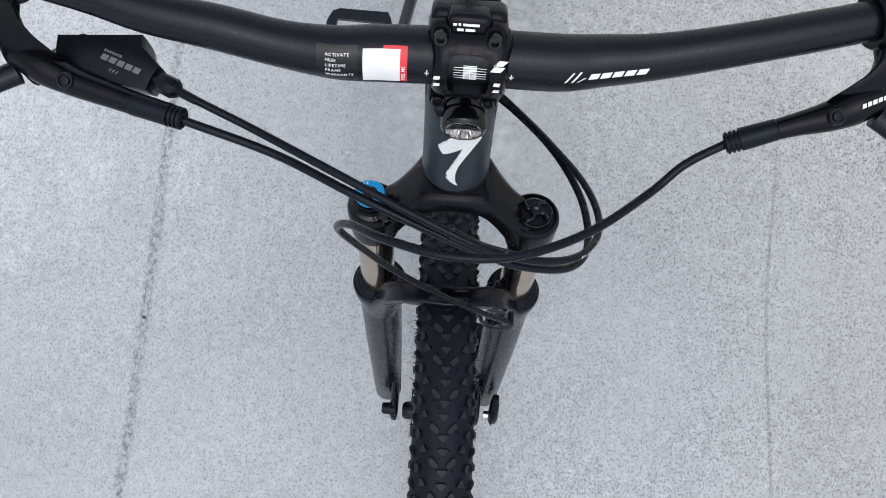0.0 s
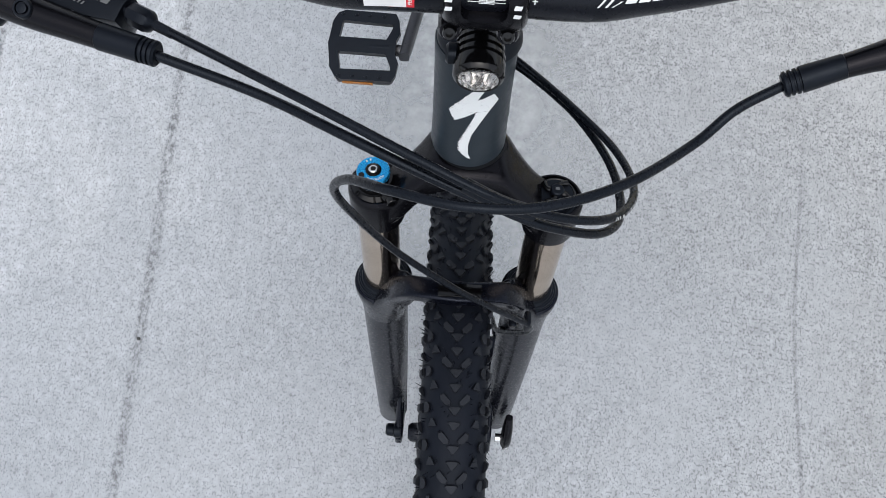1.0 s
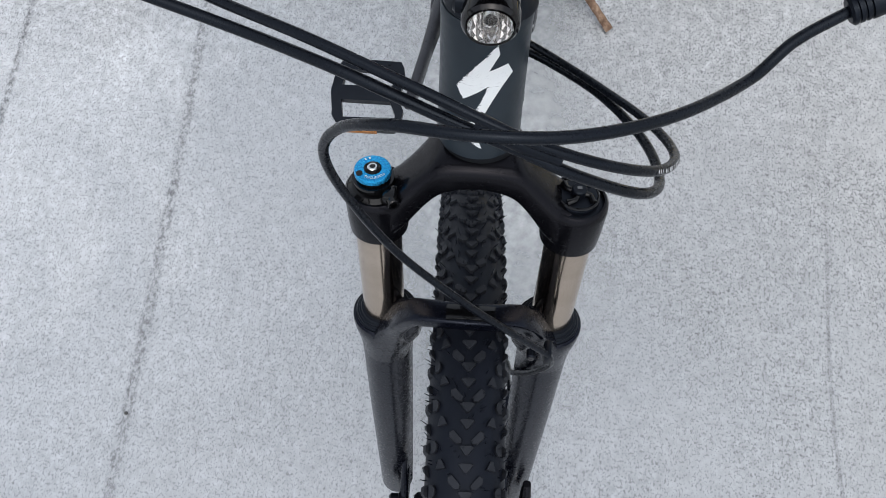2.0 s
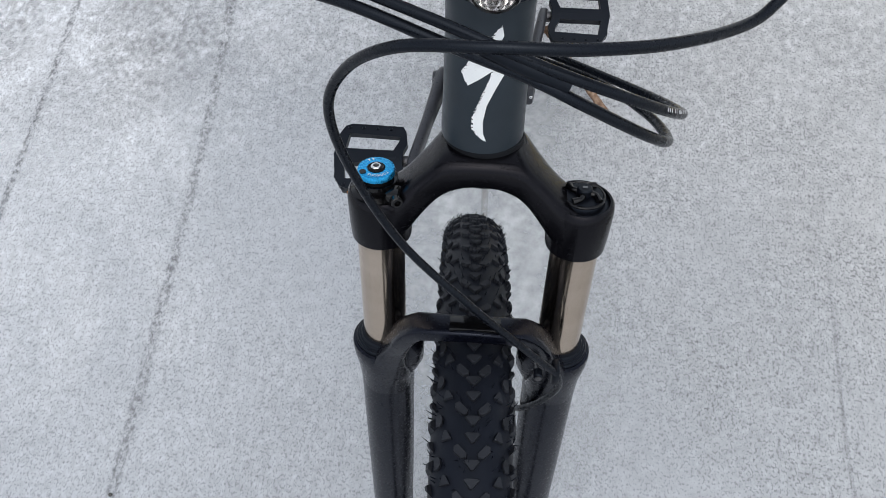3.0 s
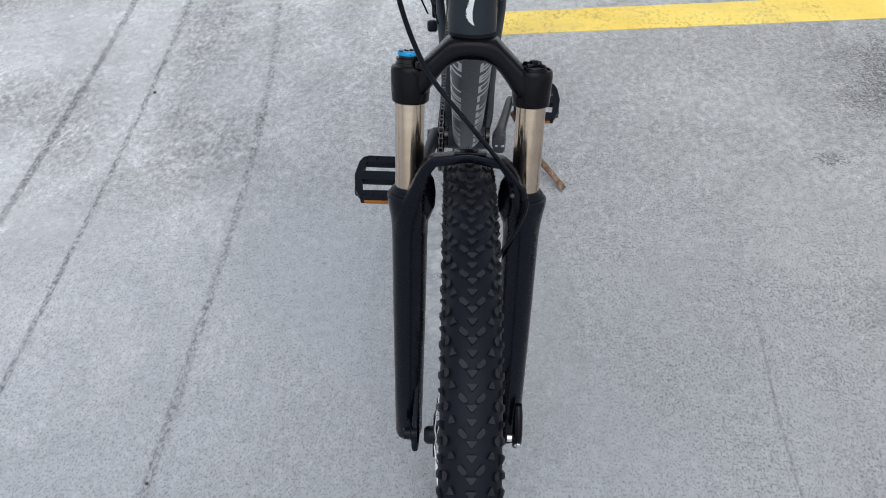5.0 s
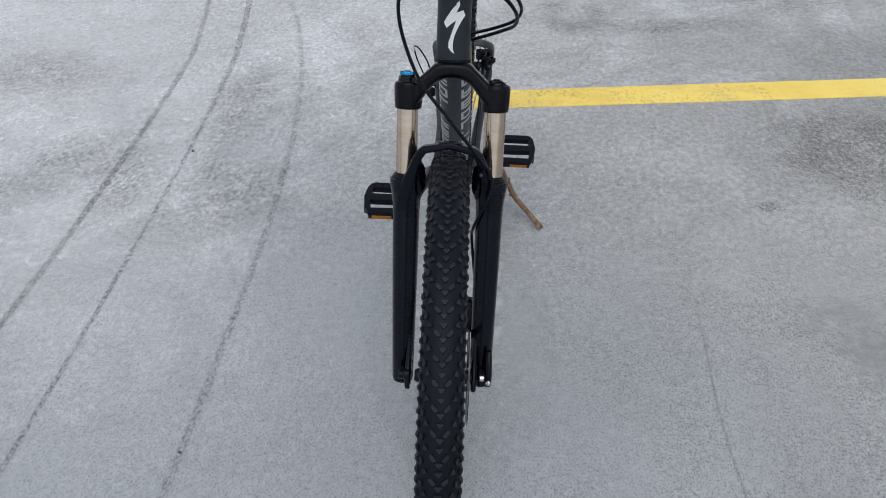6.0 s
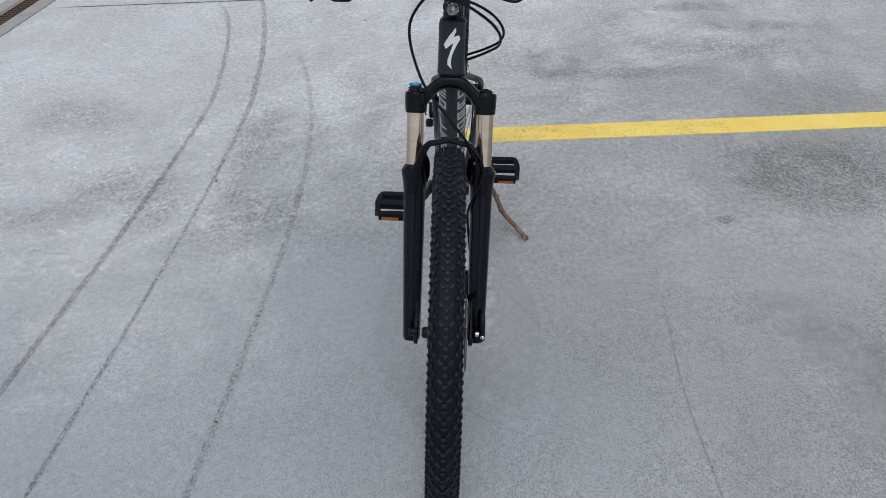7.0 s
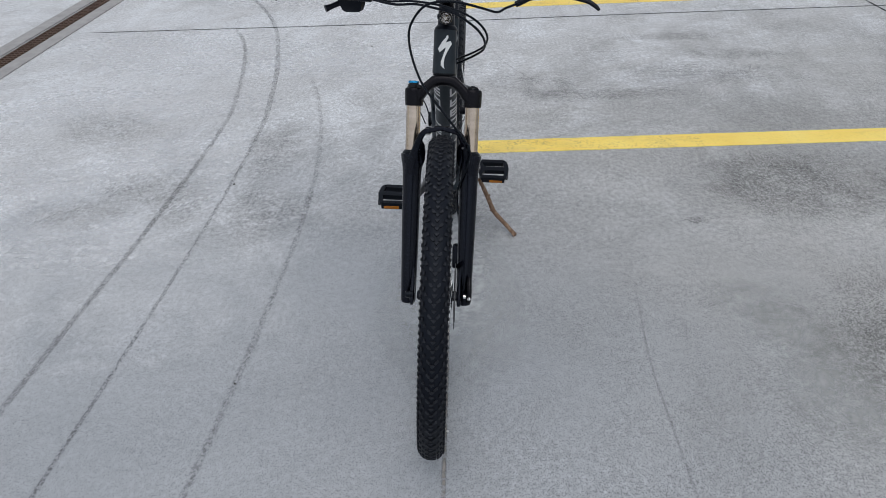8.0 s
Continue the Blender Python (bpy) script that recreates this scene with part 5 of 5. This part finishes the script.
# axle ends of the front wheel
P("axle_nut", PLASTIC, lambda bm: lathe(bm, AXLE + X * -0.0775, X, [(0, 0.0060), (0.002, 0.0080), (0.010, 0.0084), (0.0110, 0.0098), (0.0190, 0.0098)], 10))
P("axle_end", STEEL, lambda bm: lathe(bm, AXLE + X * 0.0625, X, [(0, 0.0056), (0.0065, 0.0056), (0.0072, 0.0046)], 20), label="bright steel axle end")


def quick_release(bm):
    c = AXLE + X * 0.0760
    loft(bm, [(c + UP * 0.046 - FORE * 0.012, X * 0.0045, FORE * 0.004), (c + UP * 0.034 - FORE * 0.006, X * 0.0060, FORE * 0.0095), (c + UP * 0.012, X * 0.0068, FORE * 0.0125), (c - UP * 0.004, X * 0.0068, FORE * 0.0120), (c - UP * 0.013, X * 0.0055, FORE * 0.0060)], 18, 2.6)


qr = P("quick_release", BLACK, quick_release)
P("rivet", STEEL, lambda bm: lathe(bm, AXLE + X * 0.0765 + FORE * 0.0115 - UP * 0.003, FORE, [(0, 0.0042), (0.0014, 0.0042), (0.0020, 0.0034)], 18), qr)


def front_caliper(bm):
    box(bm, axes(X, UP, FORE, fk(0.052, 0.095, -0.040)), (0.034, 0.060, 0.030), 0.007, 3)
    box(bm, axes(X, UP, FORE, fk(0.064, 0.115, -0.022)), (0.012, 0.085, 0.018), 0.004)


P("brake_caliper", MAGNESIUM, front_caliper)

# -- frame --
dt0, dt1 = fk(0, 0.562, STEER - 0.004), BB + Vector((0, -0.006, 0.006))
DT_DIR = (dt1 - dt0).normalized()
DT_OUT = X.cross(DT_DIR).normalized()
if DT_OUT.y > 0:
    DT_OUT = -DT_OUT
dt = pipe("down_tube", FRAME, [dt0, dt0.lerp(dt1, 0.15), dt0.lerp(dt1, 0.5), dt0.lerp(dt1, 0.9), dt1], [0.026, 0.0285, 0.0290, 0.0270, 0.0250], None, "dark slate down tube with grey lettering shapes", 30, 32)


def on_down(along, arc):
    """along: 0 at the head, 1 at the crank. arc: metres round from the tube's front."""
    c = dt0.lerp(dt1, along)
    r = float(np.interp(along, (0, 0.15, 0.5, 0.9, 1), (0.026, 0.0285, 0.029, 0.027, 0.025))) + 0.0006
    a = arc / r
    return c + r * (math.cos(a) * DT_OUT + math.sin(a) * X)


def letter_block(k, side):
    """One big letter-like block: a bar along the tube with a cross stroke, or two slanted strokes."""
    a0 = 0.115 + k * 0.073

    def place(p, q):
        return on_down(p, q * side)

    def build(bm):
        # a spine along the tube with teeth across it; the kinds of block take turns
        kind = (k * 2 + (side > 0)) % 5
        spine = 0.0125 if side > 0 else 0.0325
        patch_on(bm, place, a0, a0 + 0.052, spine, spine + 0.0048, 4, 1)
        teeth = {0: (0.0, 0.020, 0.040), 1: (0.040,), 2: (0.0, 0.040), 3: (0.020, 0.040), 4: (0.0,)}[kind]
        for f in teeth:
            patch_on(bm, place, a0 + f, a0 + f + 0.012, 0.0125, 0.0373, 1, 8)
        if kind == 2:
            patch_on(bm, place, a0, a0 + 0.052, 0.0325 if side > 0 else 0.0125, 0.0373 if side > 0 else 0.0173, 4, 1)
    P("letter", GREY, build, dt, "grey letter-like block")


for k in range(12):
    for side in (-1, 1):
        letter_block(k, side)
P("bottom_bracket", FRAME, lambda bm: lathe(bm, BB - X * 0.0365, X, [(0, 0.0195), (0, 0.0225), (0.073, 0.0225), (0.073, 0.0195)], 32))
for s in (-1, 1):
    P("bearing_cup", GLOSS, lambda bm: lathe(bm, BB + X * s * 0.037, X * s, [(0, 0.020), (0.001, 0.0222), (0.009, 0.0222), (0.010, 0.015)], 24))
P("sticker", PAPER, lambda bm: patch_on(bm, lambda u, v: BB + X * u + 0.0268 * (math.cos(v / 0.0228) * DT_OUT - math.sin(v / 0.0228) * DT_DIR * -1), -0.010, 0.014, -0.006, 0.006, 3, 3), dt, "small white label")
tt0, tt1 = fk(0, 0.618, STEER - 0.004), Vector((0, 0.780, 0.735))
pipe("top_tube", FRAME, [tt0, tt0.lerp(tt1, 0.5) + Vector((0, 0, 0.006)), tt1], [0.0215, 0.0190, 0.0150], None, "", 24, 24)
ST1 = Vector((0, 0.800, 0.790))
pipe("seat_tube", FRAME, [BB, BB.lerp(ST1, 0.5), ST1], [0.0175, 0.0170, 0.0170], None, "", 14, 24)
pipe("seatpost", ALLOY, [BB.lerp(ST1, 0.9), BB.lerp(ST1, 1.30)], [0.0145, 0.0145], None, "", 6, 20)


def saddle(bm):
    rows = [(0.690, 0.946, 0.016, 0.010), (0.715, 0.951, 0.021, 0.016), (0.78, 0.950, 0.027, 0.019), (0.84, 0.951, 0.043, 0.019), (0.90, 0.957, 0.067, 0.019), (0.945, 0.962, 0.070, 0.017), (0.965, 0.962, 0.050, 0.010)]
    loft(bm, [(Vector((0, y, z)), X * w, Vector((0, 0, h))) for y, z, w, h in rows], 22, 2.4)
    for s in (-1, 1):
        tube(bm, [(s * 0.012, 0.72, 0.938), (s * 0.022, 0.78, 0.918), (s * 0.022, 0.86, 0.916), (s * 0.030, 0.93, 0.945)], 0.0035, 20, 8)


P("saddle", GRIP, saddle, None, "plain black saddle")
for s in (-1, 1):
    pipe("chainstay", FRAME, [BB + Vector((s * 0.030, 0.012, 0.0)), (s * 0.040, 0.70, 0.312), (s * 0.046, 0.80, 0.326), (s * 0.058, 0.92, 0.346), (s * 0.071, 1.035, 0.366), (s * 0.072, 1.068, 0.372)], [0.0130, 0.0130, 0.0120, 0.0110, 0.0100, 0.0090], None, "", 34, 16)
    pipe("seatstay", FRAME, [(s * 0.072, 1.068, 0.372), (s * 0.0735, 1.045, 0.405), (s * 0.0740, 1.010, 0.440), (s * 0.0735, 0.972, 0.478), (s * 0.0690, 0.942, 0.502), (s * 0.0580, 0.915, 0.519), (s * 0.0400, 0.880, 0.540), (s * 0.0230, 0.820, 0.570), (s * 0.0130, 0.745, 0.605)], [0.0085, 0.0085, 0.0085, 0.0088, 0.0092, 0.0094, 0.0095, 0.0090, 0.0085], None, "", 60, 14)
pipe("stay_bridge", FRAME, [(-0.034, 0.868, 0.546), (0, 0.858, 0.551), (0.034, 0.868, 0.546)], 0.0085, None, "", 12, 12)


def rear_caliper(bm):
    d, e = (0, 0.55, -0.83), (0, 0.83, 0.55)
    box(bm, axes(X, d, e, (0.056, 0.995, 0.438)), (0.034, 0.058, 0.032), 0.007, 2)
    box(bm, axes(X, d, e, (0.046, 0.972, 0.462)), (0.024, 0.024, 0.024), 0.005, 2)
    box(bm, axes(X, d, e, (0.074, 0.990, 0.436)), (0.018, 0.020, 0.018), 0.004, 2)
    lathe(bm, (0.066, 0.985, 0.440), X, [(0, 0.0095), (0.014, 0.0095), (0.017, 0.0070), (0.021, 0.0065)], 16)
    lathe(bm, (0.050, 0.960, 0.474), (0.2, -0.6, 0.7), [(0, 0.005), (0.010, 0.005), (0.012, 0.0035)], 12)


rc = P("brake_caliper", MAGNESIUM, rear_caliper)
P("pinch_bolt", STEEL, lambda bm: lathe(bm, (0.046, 0.962, 0.448), (0, -0.8, 0.6), [(0, 0.0032), (0.004, 0.0032), (0.005, 0.0022)], 12), rc)
pipe("brake_hose", HOSE, [(0.034, 0.62, 0.325), (0.042, 0.72, 0.330), (0.047, 0.86, 0.352), (0.052, 0.97, 0.385), (0.056, 1.005, 0.425)], 0.0026, n=30)


# -- cranks, pedals, chain --
def crank(side, pedal):
    a, b = BB + X * side * 0.064, Vector(pedal)
    b.x = side * 0.092
    d = (b - a).normalized()
    v = X.cross(d).normalized()

    def arm(bm):
        loft(bm, [(a - d * 0.018, X * 0.0100, v * 0.0130), (a, X * 0.0125, v * 0.0185), (a + d * 0.03, X * 0.0105, v * 0.0155), (a.lerp(b, 0.55), X * 0.0085, v * 0.0125), (b - d * 0.01, X * 0.0080, v * 0.0130), (b + d * 0.012, X * 0.0075, v * 0.0095)], 22, 3.2)
        lathe(bm, a - X * side * 0.010, X * side, [(0, 0.0165), (0.014, 0.0165), (0.024, 0.0140), (0.025, 0.0110)], 24)
    ca = P("crank_arm", GREYALLOY, arm, None, "dark grey alloy crank arm")
    if side > 0:
        P("clamp", GREYALLOY, lambda bm: box(bm, axes(X, d, v, a + X * 0.004 - v * 0.004 - d * 0.012), (0.024, 0.022, 0.036), 0.005, 2), ca)
        for k in (-0.004, 0.008):
            P("pinch_bolt", STEEL, lambda bm: lathe(bm, a + X * (k + 0.004) - d * 0.0215 - v * 0.004, -d, [(0, 0.0028), (0.0030, 0.0028), (0.0036, 0.0020)], 12), ca)


def pedal(side, c, tilt):
    """A platform pedal: a cage of three bars and two ends, a spindle, and two reflectors."""
    m = Matrix.Translation(c) @ pose(0, 0, 0, tilt, 0, 0)

    def cage(bm):
        # outer plate bows outwards, with chamfered corners; bars along x at the front, middle and back
        w0, w1, h = 0.001, 0.094, 0.011
        out = [(w0 + 0.001, -0.040), (w0 + 0.006, -0.049), (w1 - 0.016, -0.050), (w1 - 0.006, -0.046), (w1 + 0.001, -0.034), (w1 + 0.006, 0.0), (w1 + 0.001, 0.034), (w1 - 0.006, 0.046), (w1 - 0.016, 0.050), (w0 + 0.006, 0.049), (w0 + 0.001, 0.040), (w0 - 0.002, 0.022), (w0 + 0.003, 0.010), (w0 + 0.003, -0.010), (w0 - 0.002, -0.022)]
        holes = [[(w0 + 0.009, -0.033), (w1 - 0.013, -0.035), (w1 - 0.009, -0.0105), (w0 + 0.017, -0.0105), (w0 + 0.009, -0.028)], [(w0 + 0.009, 0.033), (w0 + 0.009, 0.028), (w0 + 0.017, 0.0105), (w1 - 0.009, 0.0105), (w1 - 0.013, 0.035)]]
        flat = bmesh.new()
        edges = []
        for ring in [out] + holes:
            vs = [flat.verts.new((side * x, y, 0)) for x, y in ring]
            edges += [flat.edges.new((vs[i], vs[(i + 1) % len(vs)])) for i in range(len(vs))]
        bmesh.ops.triangle_fill(flat, use_beauty=True, use_dissolve=False, edges=edges)
        faces = flat.faces[:]
        ex = bmesh.ops.extrude_face_region(flat, geom=faces)
        for v in [g for g in ex["geom"] if isinstance(g, bmesh.types.BMVert)]:
            v.co.z = -h
        for v in flat.verts:
            v.co.z += h
            # the middle of the cage stands thicker than its rims
            v.co.z *= 1.15 if abs(v.co.y) < 0.02 else 1.0
        bmesh.ops.recalc_face_normals(flat, faces=flat.faces[:])
        bmesh.ops.transform(flat, matrix=m, verts=flat.verts[:])
        tmp = bpy.data.meshes.new("tmp_cage")
        flat.to_mesh(tmp)
        flat.free()
        bm.from_mesh(tmp)
        bpy.data.meshes.remove(tmp)
        # the lower half, so that the cage is deep, then the axle's sleeve and studs
        for y in (-0.044, 0.044):
            box(bm, m @ pose(side * 0.0475, y, -0.001), (0.078, 0.0100, 0.021), 0.003)
            for k in range(4):
                lathe(bm, m @ Vector((side * (0.024 + k * 0.0193), y, 0.0105)), m.to_3x3() @ Vector((0, 0, 1)), [(0, 0.0026), (0.0022, 0.0022)], 8)
        lathe(bm, m @ Vector((side * 0.012, 0, 0.002)), X * side, [(0, 0.0085), (0.002, 0.0110), (0.078, 0.0105), (0.082, 0.008)], 18)
        box(bm, m @ pose(side * 0.0945, 0, -0.001), (0.006, 0.066, 0.020), 0.0028)
    pd = P("pedal", PLASTIC, cage, None, "black plastic platform pedal with amber reflectors")
    for y in (-0.0496, 0.0496):
        P("reflector", AMBER, lambda bm: box(bm, m @ pose(side * 0.056, y, -0.0035), (0.044, 0.0032, 0.0085), 0.0008), pd, "amber plastic reflector")
    P("spindle", DULLSTEEL, lambda bm: lathe(bm, Vector(c) - X * side * 0.010, X * side, [(0, 0.0065), (0.006, 0.0065), (0.007, 0.0085), (0.013, 0.0085), (0.015, 0.0070), (0.026, 0.0070)], 14), pd)


crank(-1, (0, 0.462, 0.350))
crank(1, (0, 0.808, 0.268))
pedal(-1, Vector((-0.102, 0.4615, 0.3490)), 5)
pedal(1, Vector((0.102, 0.8080, 0.2690)), 12)


def ring_of_teeth(bm, c, x, r, teeth, thick):
    prof_in = r - 0.012
    n = teeth * 4
    rings = []
    for dx in (-thick / 2, thick / 2):
        o = [bm.verts.new((x + dx, c.y + rr * math.cos(2 * math.pi * i / n), c.z + rr * math.sin(2 * math.pi * i / n))) for i in range(n) for rr in (r + (0.0032 if i % 4 in (1, 2) else -0.0018),)]
        q = [bm.verts.new((x + dx, c.y + prof_in * math.cos(2 * math.pi * i / n), c.z + prof_in * math.sin(2 * math.pi * i / n))) for i in range(n)]
        rings.append((o, q))
    (o0, q0), (o1, q1) = rings
    for i in range(n):
        j = (i + 1) % n
        bm.faces.new((o0[i], o0[j], o1[j], o1[i]))
        bm.faces.new((q0[j], q0[i], q1[i], q1[j]))
        bm.faces.new((o0[j], o0[i], q0[i], q0[j]))
        bm.faces.new((o1[i], o1[j], q1[j], q1[i]))


def chainring(bm):
    ring_of_teeth(bm, BB, -0.050, 0.0655, 32, 0.003)
    for k in range(4):
        a = k * math.pi / 2 + 0.6
        d = Vector((0, math.cos(a), math.sin(a)))
        tube(bm, [BB - X * 0.052 + d * 0.012, BB - X * 0.051 + d * 0.056], [0.008, 0.006], smooth=False, seg=10)


P("chainring", BLACK, chainring)
P("sprocket", DULLSTEEL, lambda bm: [ring_of_teeth(bm, REAR, -0.030 - k * 0.0038, r, int(r * 490), 0.0018) for k, r in enumerate((0.0850, 0.0720, 0.0610, 0.0520, 0.0440, 0.0370, 0.0320, 0.0270))])


def chain(bm):
    path = [(-0.0485, REAR.y, REAR.z + 0.044), (-0.0495, 0.85, 0.398)] + [(-0.050, BB.y - 0.066 * math.cos(radians(a)), BB.z + 0.066 * math.sin(radians(a))) for a in np.linspace(85, -85, 14)] + [(-0.0495, 0.85, 0.262), (-0.048, REAR.y - 0.02, 0.250)]
    pts = spline(path, 112)
    for i, p in enumerate(pts[:-1]):
        d = pts[i + 1] - p
        w = 0.0028 if i % 2 else 0.0040
        u = d.normalized()
        v = X.cross(u)
        for sgn in (-1, 1):
            c = p + d * 0.5 + X * sgn * w
            box(bm, axes(u, X, v, c), (d.length * 1.25, 0.0011, 0.0072))
        lathe(bm, p - X * 0.0046, X, [(0, 0.0022), (0.0092, 0.0022)], 6)


P("chain", DULLSTEEL, chain, None, "dark steel chain")


def derailleur(bm):
    box(bm, pose(-0.082, 1.075, 0.335, 20, 0, 0), (0.020, 0.030, 0.050), 0.005, 2)
    box(bm, pose(-0.090, 1.050, 0.300, -30, 0, 5), (0.024, 0.055, 0.026), 0.006, 2)
    for x in (-0.058, -0.047):
        loft(bm, [(Vector((x, 1.055, 0.315)), X * 0.0012, Vector((0, 0.010, 0))), (Vector((x, 1.050, 0.27)), X * 0.0012, Vector((0, 0.014, 0))), (Vector((x, 1.040, 0.205)), X * 0.0012, Vector((0, 0.009, 0)))], 10, 3)
    for z in (0.300, 0.215):
        lathe(bm, (-0.057, 1.045 if z > 0.25 else 1.038, z), X, [(0, 0.016), (0.009, 0.016)], 14)


P("rear_derailleur", PLASTIC, derailleur)
pipe("gear_cable", HOSE, [(-0.070, 0.93, 0.380), (-0.093, 0.970, 0.430), (-0.109, 1.000, 0.4425), (-0.125, 1.030, 0.4465), (-0.1375, 1.058, 0.4360), (-0.1385, 1.080, 0.4100), (-0.131, 1.090, 0.3750), (-0.115, 1.090, 0.3370), (-0.102, 1.080, 0.3130)], 0.0022, n=36, seg=8)
pipe("cable_end", STEEL, [(-0.1366, 1.0560, 0.4370), (-0.1385, 1.066, 0.4290), (-0.1390, 1.078, 0.4140)], 0.0026, n=8, seg=8)


# ---- the stick that props up the bicycle ----
def stick():
    pts = [(0.191, 0.806, 0.007), (0.155, 0.846, 0.028), (0.113, 0.890, 0.054), (0.095, 0.864, 0.118), (0.077, 0.834, 0.185), (0.065, 0.814, 0.228)]
    bm = bmesh.new()
    data = spline([(*p, r) for p, r in zip(pts, (0.0078, 0.0074, 0.0084, 0.0078, 0.0074, 0.0070))], 40)
    rnd = random.Random(8)
    tube(bm, [d[:3] for d in data], [d[3] * rnd.uniform(0.92, 1.08) for d in data], smooth=False, seg=12)
    for i, off in ((16, (-0.007, -0.006, 0.003)), (27, (0.007, -0.004, 0.004))):
        p = Vector(data[i][:3])
        tube(bm, [p, p + Vector(off) * 1.5], [0.0060, 0.0035], smooth=False, seg=8)
    ob = link_mesh("stick", bm, BARK, None, sharp=50)
    return tagged(ob, "bent brown wooden stick standing on the concrete", "stick")


stick()
